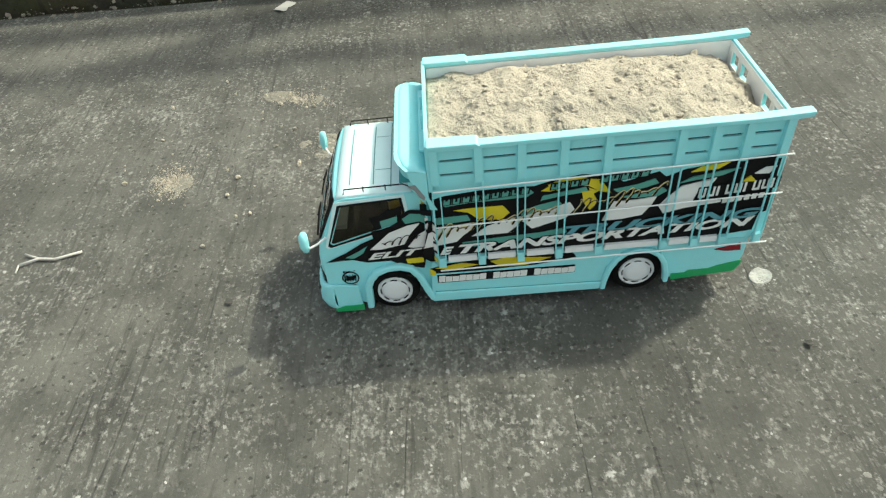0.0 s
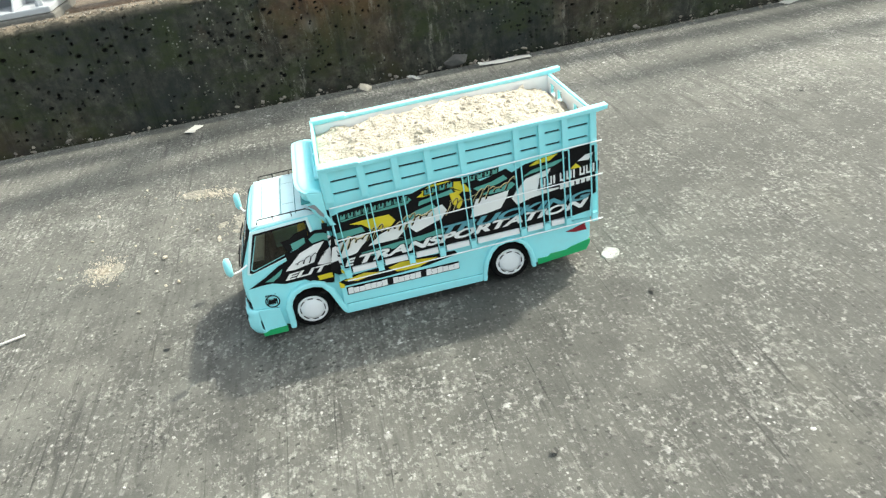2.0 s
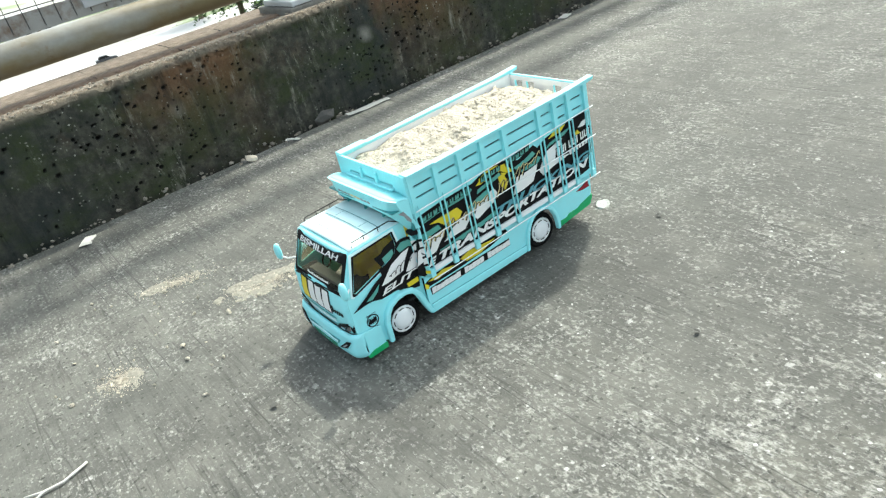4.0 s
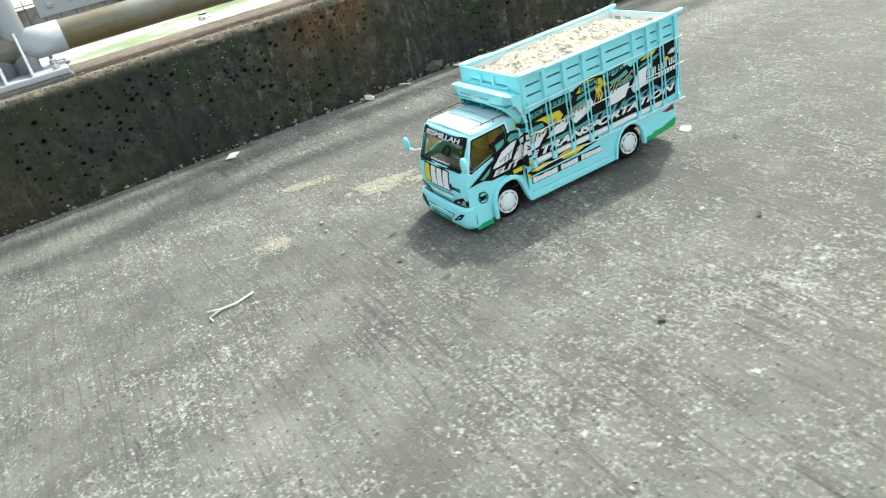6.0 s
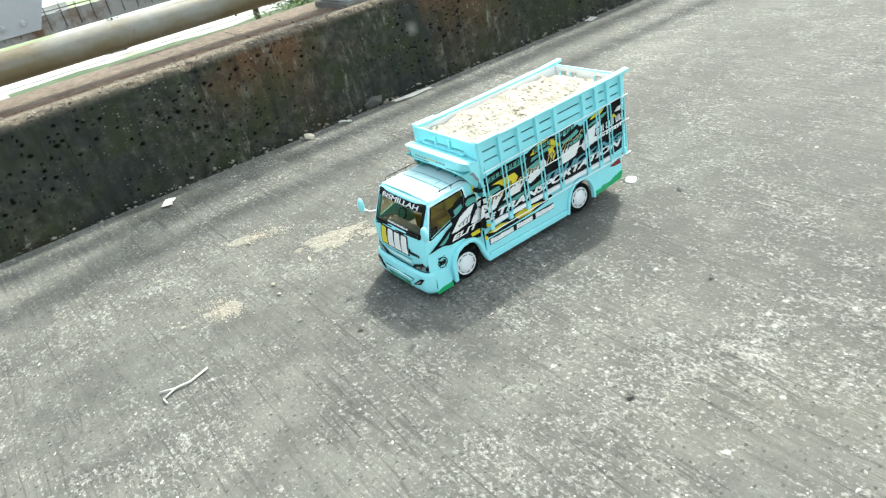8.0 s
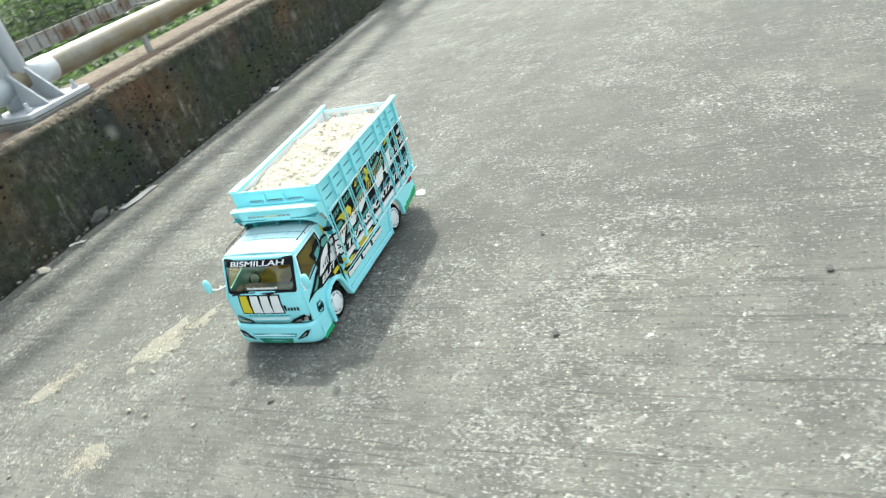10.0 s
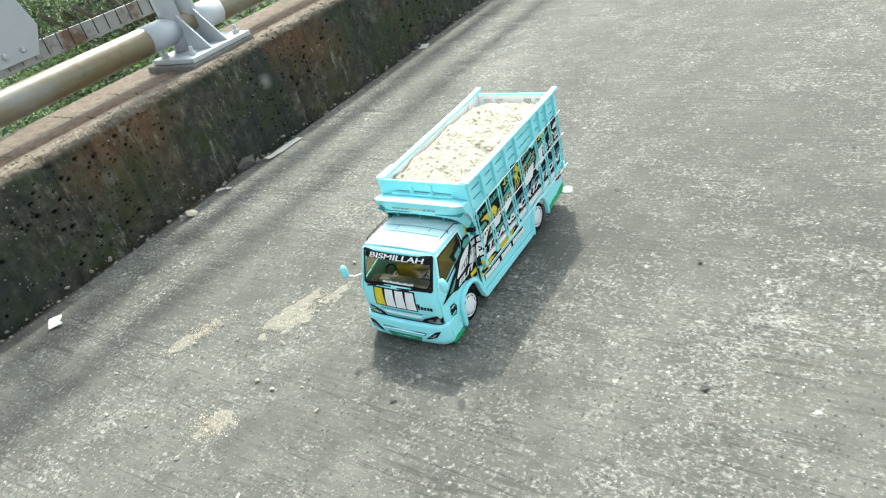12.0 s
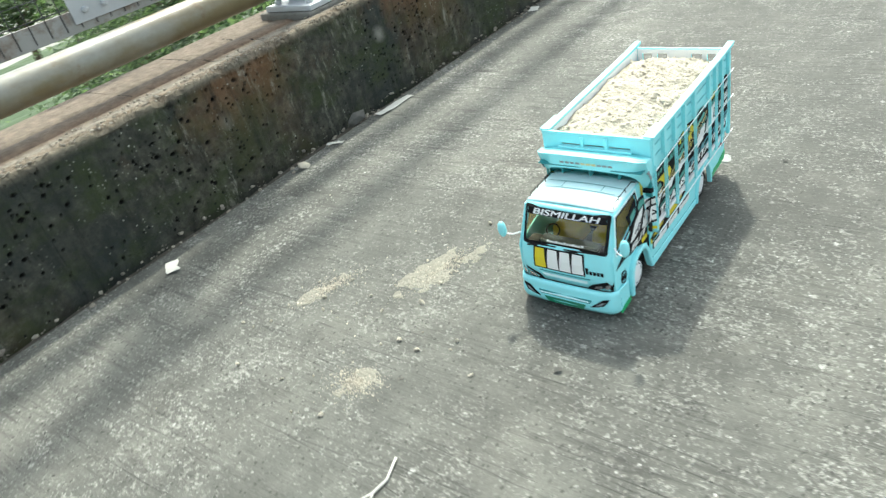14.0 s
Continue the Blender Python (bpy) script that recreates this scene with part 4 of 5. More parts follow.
part("lower_grille", prism([(-0.031, 0.016), (0.031, 0.016), (0.037, 0.0275), (-0.037, 0.0275)], 0.0006, 0.0016, on_bumper), DEEPGREEN, bumper, "green lower grille insert")
part("upper_grille", prism([(-0.044, 0.0312), (0.044, 0.0312), (0.048, 0.0372), (-0.048, 0.0372)], 0.0004, 0.0012, on_bumper), DEEP, bumper, "dark teal air slot")
part("slot_blade", prism([(-0.043, 0.0338), (0.043, 0.0338), (0.044, 0.0352), (-0.044, 0.0352)], 0.0013, 0.0022, on_bumper), LITROOF_TRIM, bumper)
part("panel_gap", strip([[on_face(-0.08 + 0.004 * k, z, 0.0011) for k in range(41)] for z in (0.0535, 0.0552)]), DARKGREY, nose)
for s in (-1, 1):
    part("fog_lamp", prism([(s * 0.045, 0.0255), (s * 0.056, 0.028), (s * 0.069, 0.0325), (s * 0.077, 0.0435), (s * 0.066, 0.0415), (s * 0.054, 0.0325)], 0.0006, 0.002, on_bumper), BLACK, bumper, "dark slanted fog lamp slot")
    part("fog_lamp_blade", prism([(s * 0.055, 0.03), (s * 0.064, 0.0332), (s * 0.07, 0.0385), (s * 0.066, 0.0378), (s * 0.058, 0.0325)], 0.0021, 0.0027, on_bumper), GREY, bumper)

# mirrors on arms
for s, y, z in ((1, -0.285, 0.145), (-1, -0.283, 0.138)):
    arm = bmesh.new()
    tube(arm, [(s * 0.077, -0.262, 0.128), (s * 0.092, -0.276, 0.127), (s * 0.104, y, 0.131), (s * 0.106, y, z - 0.008)], 0.0013, 8)
    stalk = part("mirror_arm", arm, WHITE, truck, smooth=True)
    shell = spun([(0.001, -0.005), (0.006, -0.0045), (0.0085, -0.002), (0.009, 0.001), (0.008, 0.0035)], (0, 0, 0), "y", 16)
    for v in shell.verts:
        v.co = Vector((s * 0.107 + v.co.x * 0.85, y + v.co.y, z + v.co.z * 1.65))
    part("mirror", shell, BODY, stalk, smooth=True)

# wind visor over the roof: a sloping front with an arch, cheeks and a shelf
VCURVE = [(0.158, -0.1475), (0.166, -0.1515), (0.176, -0.158), (0.19, -0.1658), (0.202, -0.1725), (0.209, -0.1758), (0.2145, -0.1775), (0.22, -0.178), (0.225, -0.1768), (0.229, -0.174), (0.24, -0.17)]


def visor_y(z):
    for (z0, y0), (z1, y1) in zip(VCURVE, VCURVE[1:]):
        if z <= z1:
            return y0 + (y1 - y0) * max(0.0, (z - z0) / (z1 - z0))
    return VCURVE[-1][1]


def visor_place(u, v, d):
    t = max(0.0, abs(u) / 0.0945 - 0.62) / 0.38
    return Vector((u, visor_y(v) + 0.014 * t * t * t + d, v))


TOPS = [(0.0945 - 0.00945 * k, 0.2265 - 0.0055 * max(0.0, (abs(0.0945 - 0.00945 * k) - 0.062) / 0.0325) ** 2) for k in range(21)]
ARCH = [(-0.081, 0.166), (-0.0808, 0.176), (-0.0795, 0.184), (-0.076, 0.191), (-0.069, 0.1965), (-0.058, 0.1995), (-0.04, 0.201), (-0.02, 0.2016), (0.0, 0.2018)]
ARCH = ARCH + [(-u, v) for u, v in ARCH[-2::-1]]
LEGS = [(0.0945, 0.166), (0.0945, 0.18), (0.0945, 0.195), (0.0945, 0.204), (0.0945, 0.214)]
front_outline = LEGS + TOPS + [(-u, v) for u, v in LEGS[::-1]] + ARCH
visor = part("wind_visor", prism(front_outline, 0.0, 0.004, visor_place), BODY, truck)
shelf_rows = []
for u, v in TOPS:
    p = visor_place(u, v - 0.0006, 0.0035)
    shelf_rows.append([p, Vector((u, p.y + 0.005, v + 0.0004)), Vector((u, p.y + 0.014, v - 0.002)), Vector((u, -0.1418, 0.2215 + (v - 0.2265) * 0.9))])
solid(part("visor_shelf", strip(shelf_rows), BODY, visor, smooth=True), 0.003)
for s in (-1, 1):
    edge = [(visor_y(z) + 0.015, z) for z in (0.166, 0.172, 0.18, 0.19, 0.2, 0.208, 0.214, 0.2195)]
    cheek = prism(edge + [(-0.1418, 0.2165), (-0.1418, 0.166)], 0.0902, 0.0944, side_place(s))
    bevelled(part("visor_cheek", cheek, BODY, visor), 0.001)
    flash = part("cheek_sticker", prism([(-0.164, 0.202), (-0.155, 0.2025), (-0.1455, 0.185), (-0.147, 0.181), (-0.152, 0.186), (-0.156, 0.195)], 0.0945, 0.095, side_place(s)), GREY, visor, "grey flash sticker")
    part("visor_base", prism([(-0.153, 0.161), (-0.1415, 0.158), (-0.1415, 0.1655), (-0.1535, 0.1665)], 0.082, 0.0948, side_place(s)), BLACK, visor)
part("visor_back", boxes((-0.093, 0.093, -0.1455, -0.142, 0.15, 0.2165)), DEEP, visor, "deep teal panel behind the arch")
# soffit: body colour darkened, the shade under the visor put into the paint
part("visor_soffit", boxes((-0.09, 0.09, -0.172, -0.146, 0.2035, 0.2055)), DEEP, visor)
for x in (-0.05, 0.0, 0.05):
    part("visor_web", boxes((x - 0.0015, x + 0.0015, -0.166, -0.146, 0.187, 0.2035)), DEEP, visor)
for k in range(10):
    x = -0.046 + 0.0093 * k
    part("visor_print", prism([(x, 0.2128), (x + 0.0074, 0.2128), (x + 0.008, 0.2165), (x + 0.0006, 0.2165)], -0.0006, -0.0002, visor_place), GOLD if 3 < k < 7 else GREY, visor)

# wheels
for y, z in (FW, RW):
    for s in (-1, 1):
        w = 0.024
        x = s * 0.0805
        prof = [(0.02, -w), (0.029, -w), (0.0312, -w + 0.004), (0.0315, -0.012), (0.0312, -0.004), (0.0292, 0.0), (0.0224, -0.0005), (0.0216, -0.004), (0.004, -0.004)]
        tyre = spun([(r, s * d) for r, d in prof], (x, y, z), "x", 40)
        tyre = part("wheel", tyre, RUBBER, truck, "black rubber tyre", smooth=True)
        rim = spun([(r, s * d) for r, d in ((0.0217, -0.003), (0.022, 0.0008), (0.0198, 0.0014), (0.0187, 0.0002), (0.0166, 0.0), (0.0154, 0.0022), (0.0104, 0.0032), (0.002, 0.0034))], (x, y, z), "x", 40)
        rim = part("rim", rim, WHITE, tyre, "white plastic wheel disc", smooth=True)
        for k in range(8):
            a = 2 * math.pi * k / 8
            slot = prism([(0.0168, -0.0042), (0.0178, -0.0044), (0.0186, 0.0), (0.0178, 0.0044), (0.0168, 0.0042), (0.0173, 0.0)], 0.0004, 0.0012, lambda u, v, d: Vector((x + s * d, y + u * math.cos(a) - v * math.sin(a), z + u * math.sin(a) + v * math.cos(a))))
            part("slot", slot, DARKGREY, rim)
for y, z in (FW, RW):
    part("axle", tube(bmesh.new(), [(-0.08, y, z), (0.08, y, z)], 0.005, 10), DARKGREY, truck)
part("chassis", boxes((-0.055, 0.055, -0.27, 0.22, 0.045, 0.052), (-0.03, 0.03, -0.25, 0.21, 0.03, 0.075), (-0.07, 0.07, -0.15, 0.22, 0.07, 0.084)), DARKGREY, truck)

# side skirts, rear fenders
skirt = [(-0.1515, 0.016), (0.06, 0.0155)] + RARCH + [(0.144, 0.024), (0.222, 0.034), (0.229, 0.05), (0.231, 0.088), (0.224, 0.082), (-0.1475, 0.08)]
for s in (-1, 1):
    sk = bevelled(part("side_skirt", prism(skirt, 0.0845, 0.088, side_place(s)), BODY, truck), 0.0008)
    bevelled(part("skirt_step", prism([(-0.15, 0.0155), (0.058, 0.015), (0.06, 0.027), (-0.146, 0.031)], 0.0865, 0.0905, side_place(s)), BODY, sk), 0.0014)
    part("skirt_line", prism([(-0.146, 0.0305), (0.06, 0.0265), (0.06, 0.0275), (-0.146, 0.0317)], 0.0882, 0.0889, side_place(s)), DEEP, sk)
    bevelled(part("wheel_arch", prism(arch_band(RARCH, 0.0065), 0.0865, 0.0932, side_place(s)), BODY, sk), 0.002, 3)
    part("wheel_well", prism(RARCH, 0.05, 0.052, side_place(s)), DARKGREY, sk, "dark wheel well")
    part("rear_lip", prism([(0.1455, 0.0205), (0.222, 0.0275), (0.2285, 0.039), (0.2285, 0.045), (0.2, 0.0385), (0.19, 0.0345), (0.166, 0.0345), (0.162, 0.0305), (0.1455, 0.0305)], 0.0868, 0.0892, side_place(s)), GREEN, sk, "green painted lower edge")
    part("tail_light", prism([(0.192, 0.0665), (0.205, 0.0695), (0.2215, 0.0745), (0.2235, 0.063), (0.205, 0.0632)], 0.0882, 0.0898, side_place(s)), RED, sk, "dark red tail light")
part("rear_bumper", boxes((-0.085, 0.085, 0.2215, 0.2275, 0.034, 0.086)), BODY, truck)

# ---- load bed ----
ZF, ZR = 0.2472, 0.2512  # height of the side boards' top in front and at the rear
STAKES = (-0.1335, -0.0866, -0.041, 0.004, 0.0505, 0.126, 0.162, 0.195, 0.2355)


def top_z(y):
    return ZF + (ZR - ZF) * (y + 0.138) / 0.38


for s in (-1, 1):
    slots = []
    for a, b in zip(STAKES, STAKES[1:]):
        for z in (0.0205, 0.0385):
            slots.append([(a + 0.006, top_z(a) - z - 0.0015), (b - 0.006, top_z(b) - z - 0.0015), (b - 0.006, top_z(b) - z + 0.0015), (a + 0.006, top_z(a) - z + 0.0015)])
    board = part("side_board", prism([(-0.138, 0.084), (0.242, 0.084), (0.242, ZR), (-0.138, ZF)], 0.0865, 0.0895, side_place(s), slots), BODY, truck)
    # black strips back the slots: the gaps' shade put into the colour
    for slot in slots:
        part("slot_shade", prism([(y, z) for y, z in slot], 0.0866, 0.0869, side_place(s)), BLACK, board, "black strip standing for the shade in the gap between the boards")
    rail = prism([(-0.139, ZF - 0.004), (0.242, ZR - 0.004), (0.256, ZR - 0.002), (0.2565, ZR + 0.004), (0.2, ZR + 0.001), (-0.139, ZF + 0.0012)], 0.0845, 0.0965, side_place(s))
    bevelled(part("top_rail", rail, BODY, board), 0.001)
    bevelled(part("corner_cap", prism([(-0.1395, ZF), (-0.084, ZF + 0.0004), (-0.088, ZF + 0.0042), (-0.1395, ZF + 0.0042)], 0.081, 0.0985, side_place(s)), BODY, board), 0.001)
    part("liner", prism([(-0.136, 0.2), (0.235, 0.2), (0.235, ZR - 0.0045), (-0.136, ZF - 0.0045)], 0.0846, 0.0863, side_place(s)), WHITE, board, "white inner lining")
    for y in STAKES:
        post = bmesh.new()
        w = 0.0042
        box(post, s * 0.0896, s * 0.0955, y - w, y + w, 0.2, top_z(y) - 0.0035)
        for e in (-1, 1):
            box(post, s * 0.093, s * 0.0955, y + e * w - 0.0007, y + e * w + 0.0007, 0.088, 0.2)
        box(post, s * 0.0896, s * 0.0955, y - w, y + w, 0.078, 0.092)
        part("stake", post, BODY, board)
    for z0, z1 in ((0.1935, 0.2065), (0.143, 0.155), (0.076, 0.0825)):
        wire = bmesh.new()
        tube(wire, [(s * 0.0985, -0.137, z0), (s * 0.0985, 0.246, z1)], 0.0009, 6)
        part("side_wire", wire, WHITE, board, "thin white wire along the stakes")
    if s > 0:
        left_board = board
    else:
        right_board = board
    for a, b in zip(STAKES[:8], STAKES[1:8]):
        part("white_strip", prism([(a + 0.007, 0.0842), (b - 0.006, 0.0847), (b - 0.006, 0.0925), (a + 0.007, 0.092)], 0.0897, 0.0935, side_place(s)), WHITE, board)

head = bevelled(part("head_board", prism([(-0.094, 0.19), (0.094, 0.19), (0.094, ZF + 0.002), (-0.094, ZF + 0.002)], -0.1415, -0.1375, lambda u, v, d: Vector((u, d, v)), [[(u, 0.2268), (u + 0.036, 0.2268), (u + 0.036, 0.2295), (u, 0.2295)] for u in (-0.06, -0.018, 0.024)]), BODY, truck), 0.0008)
for x in (-0.021, 0.021):
    bevelled(part("rib", boxes((x - 0.003, x + 0.003, -0.1455, -0.1415, 0.2225, 0.243)), BODY, head), 0.0008)
bevelled(part("ledge", boxes((-0.064, 0.064, -0.148, -0.1415, 0.2225, 0.2262)), BODY, head), 0.0008)
part("bed_floor", boxes((-0.0865, 0.0865, -0.1375, 0.24, 0.084, 0.088)), BODY, truck)
gate_holes = [[(u, 0.221), (u + 0.021, 0.221), (u + 0.021, 0.238), (u, 0.238)] for u in (-0.074, -0.044, 0.023, 0.053)]
gate = bevelled(part("tailgate", prism([(-0.0865, 0.084), (0.0865, 0.084), (0.0865, ZR - 0.003), (-0.0865, ZR - 0.003)], 0.236, 0.2405, lambda u, v, d: Vector((u, d, v)), gate_holes), BODY, truck), 0.0008)

part("tailgate_lining", prism([(-0.0835, 0.2), (0.0835, 0.2), (0.0835, ZR - 0.0055), (-0.0835, ZR - 0.0055)], 0.2345, 0.2358, lambda u, v, d: Vector((u, d, v)), gate_holes), WHITE, gate, "white inner lining")

# side stickers
DECAL_GROUND = [
    (BLACK, [(-0.1387, 0.1767), (-0.1262, 0.1806), (-0.0866, 0.1846), (-0.0474, 0.1853), (-0.0263, 0.1845), (-0.0089, 0.1898), (0.0252, 0.1954), (0.0581, 0.1901), (0.0715, 0.1807), (0.109, 0.1909), (0.1172, 0.1829), (0.1375, 0.1911), (0.1871, 0.1976), (0.2386, 0.2021), (0.2396, 0.1226), (0.2317, 0.119), (0.2294, 0.095), (0.1469, 0.0854), (0.061, 0.0857), (-0.015, 0.0857), (-0.0979, 0.086), (-0.1473, 0.0842), (-0.157, 0.0918)])]
DECAL_FRONT = [
    (TEAL, [(-0.1303, 0.1728), (-0.1194, 0.1762), (-0.0878, 0.1788), (-0.0484, 0.1795), (-0.0309, 0.1804), (-0.0269, 0.1759), (-0.0341, 0.1706), (-0.0581, 0.1695), (-0.0976, 0.1689), (-0.1257, 0.1654)]),
    (YELLOW, [(-0.1167, 0.1595), (-0.0991, 0.1612), (-0.0612, 0.1614), (-0.0535, 0.1504), (-0.0614, 0.1424), (-0.0856, 0.1414), (-0.0923, 0.1477), (-0.1003, 0.1552)]),
    (TEAL, [(-0.1375, 0.1504), (-0.101, 0.1518), (-0.0979, 0.1437), (-0.1254, 0.1408), (-0.1411, 0.1413)]),
    (PALE, [(-0.147, 0.129), (-0.1262, 0.1373), (-0.0971, 0.1398), (-0.0917, 0.1347), (-0.107, 0.122), (-0.1153, 0.1129), (-0.1537, 0.1063)]),
    (PALE, [(-0.0978, 0.1195), (-0.0791, 0.1332), (-0.0551, 0.1417), (-0.0369, 0.1443), (-0.0117, 0.1506), (0.0137, 0.1586), (0.0196, 0.1481), (0.0106, 0.1367), (-0.0255, 0.1247), (-0.0588, 0.1204)]),
    (BLACK, [(-0.0554, 0.1214), (-0.0384, 0.1355), (-0.0274, 0.1233)])]
DECAL_MIDDLE = [
    (TEAL, [(-0.0422, 0.1511), (-0.0202, 0.1582), (0.0006, 0.1628), (0.0053, 0.1562), (-0.0259, 0.1478), (-0.0403, 0.1433)]),
    (TEAL, [(-0.1092, 0.1112), (-0.0598, 0.115), (-0.0185, 0.1172), (0.011, 0.1217), (0.0124, 0.1138), (-0.0281, 0.1084), (-0.0695, 0.1062), (-0.107, 0.1021)]),
    (YELLOW, [(-0.0187, 0.1774), (-0.0063, 0.1857), (0.0245, 0.1903), (0.0464, 0.1868), (0.0364, 0.1831), (0.0114, 0.1822), (-0.0094, 0.1759)]),
    (TEAL, [(-0.0166, 0.1707), (0.0227, 0.1768), (0.0301, 0.1785), (0.0332, 0.1716), (0.0055, 0.1687), (-0.0192, 0.1642)]),
    (YELLOW, [(0.0331, 0.1769), (0.0445, 0.1715), (0.0556, 0.1625), (0.0488, 0.1534), (0.042, 0.1515), (0.0395, 0.1638)]),
    (TEAL, [(0.0608, 0.1719), (0.0872, 0.176), (0.105, 0.1823), (0.1101, 0.1758), (0.0949, 0.1707), (0.0659, 0.1671)]),
    (BLACK, [(0.0629, 0.1516), (0.059, 0.1415), (0.0512, 0.1365), (0.0427, 0.1387), (0.0366, 0.1471), (0.0354, 0.1585), (0.0393, 0.1684), (0.0469, 0.1732), (0.0554, 0.1712), (0.0615, 0.163)]),
    (YELLOW, [(-0.0117, 0.1847), (0.0037, 0.1915), (0.0272, 0.1918), (0.0483, 0.183), (0.0577, 0.1684), (0.0467, 0.1704), (0.0325, 0.1799), (0.0155, 0.1826), (-0.0012, 0.1768)]),
    (YELLOW, [(0.026, 0.1724), (0.0372, 0.1727), (0.0449, 0.1561), (0.0365, 0.1456), (0.0293, 0.1553)])]
DECAL_REAR = [
    (TEAL, [(0.0692, 0.16), (0.1153, 0.1693), (0.1206, 0.1644), (0.1118, 0.1585), (0.0854, 0.1578)]),
    (PALE, [(0.0621, 0.1546), (0.085, 0.1543), (0.1101, 0.1572), (0.1058, 0.1465), (0.0962, 0.1324), (0.0741, 0.1288), (0.0515, 0.128), (0.0575, 0.144)]),
    (PALE, [(0.1138, 0.1427), (0.1214, 0.1535), (0.1358, 0.1687), (0.1728, 0.1767), (0.1672, 0.1665), (0.1553, 0.1614), (0.1509, 0.1462), (0.193, 0.1432), (0.1419, 0.1375), (0.1204, 0.1318)]),
    (TEAL, [(0.1329, 0.173), (0.1449, 0.1798), (0.1825, 0.1866), (0.1966, 0.1877), (0.178, 0.1798), (0.1446, 0.1755)]),
    (YELLOW, [(0.143, 0.1872), (0.154, 0.1933), (0.1838, 0.1967), (0.1719, 0.1891), (0.152, 0.1877)]),
    (YELLOW, [(0.2017, 0.169), (0.2103, 0.1757), (0.2176, 0.1678)]),
    (PALE, [(0.2137, 0.1784), (0.224, 0.1856), (0.2357, 0.1864), (0.2288, 0.1775)])]
LOW = [
    (BLACK, [(-0.15, 0.0705), (-0.128, 0.0775), (-0.06, 0.0815), (0.022, 0.079), (0.026, 0.072), (-0.02, 0.0645), (-0.09, 0.062), (-0.148, 0.0625)]),
    (YELLOW, [(-0.077, 0.076), (-0.057, 0.081), (-0.003, 0.075), (-0.035, 0.065), (-0.065, 0.066)]),
    (YELLOW, [(-0.143, 0.0715), (-0.112, 0.077), (-0.09, 0.0725), (-0.124, 0.066)]),
    (YELLOW, [(-0.15, 0.0715), (-0.143, 0.065), (-0.144, 0.059), (-0.15, 0.061)]),
    (BLACK, [(-0.142, 0.0462), (0.0255, 0.0466), (0.0255, 0.0592), (-0.142, 0.0592)])]
CABART = [
    (BLACK, [(-0.2723, 0.0906), (-0.2465, 0.1037), (-0.2256, 0.1167), (-0.2116, 0.1219), (-0.2128, 0.1328), (-0.1994, 0.1329), (-0.1805, 0.1421), (-0.1744, 0.1544), (-0.165, 0.1572), (-0.1528, 0.1559), (-0.1433, 0.1493), (-0.139, 0.1474), (-0.1564, 0.0703), (-0.1812, 0.0764), (-0.1951, 0.0862), (-0.2232, 0.0864), (-0.2401, 0.0922), (-0.2536, 0.0921)]),
    (TEAL, [(-0.1756, 0.1461), (-0.1662, 0.1524), (-0.154, 0.1511), (-0.1415, 0.1436), (-0.1436, 0.1346), (-0.1563, 0.1413), (-0.1726, 0.1392)]),
    (PALE, [(-0.2173, 0.1061), (-0.1926, 0.1285), (-0.17, 0.1368), (-0.1561, 0.1386), (-0.1681, 0.125), (-0.1763, 0.111), (-0.2048, 0.1055)]),
    (PALE, [(-0.1726, 0.1061), (-0.1591, 0.1227), (-0.1443, 0.1313), (-0.1506, 0.1001)]),
    (TEAL, [(-0.2484, 0.0965), (-0.232, 0.1044), (-0.2206, 0.1118), (-0.2264, 0.1019), (-0.2379, 0.0945)]),
    (YELLOW, [(-0.1771, 0.087), (-0.1558, 0.0879), (-0.1559, 0.0801), (-0.1756, 0.0797)])]
WINART = [
    (BLACK, [(-0.2139, 0.1494), (-0.2009, 0.1513), (-0.1931, 0.1571), (-0.174, 0.1618), (-0.1779, 0.1395), (-0.1895, 0.131), (-0.2193, 0.1227), (-0.2072, 0.1329)]),
    (TEAL, [(-0.2013, 0.1436), (-0.1811, 0.149), (-0.1815, 0.1412), (-0.1909, 0.1349), (-0.2001, 0.1328)])]


def cursive(y0, y1, z0, size, place, thick=0.00055):
    """A looping slanted pen line that stands for handwriting."""
    bm = bmesh.new()
    steps = int((y1 - y0) / 0.0007)
    pts = []
    for k in range(steps):
        a = k * 0.47
        tall = size * (0.5 + 0.5 * math.sin(k * 0.093 + y0 * 40)) + 0.0012
        up = tall * math.cos(a)
        pts.append(place(y0 + (y1 - y0) * k / steps + 0.0024 * math.sin(a) + 0.55 * up, z0 + 0.17 * (y1 - y0) * k / steps + up))
    tube(bm, pts, thick, 4)
    return bm


def paste(shapes, s, depth, owner, place):
    for k, (m, pts) in enumerate(shapes):
        d = depth + 0.00008 * k
        part("sticker", prism(pts, depth - 0.0002, d + 0.0003, place), m, owner)
    return depth + 0.00008 * len(shapes)


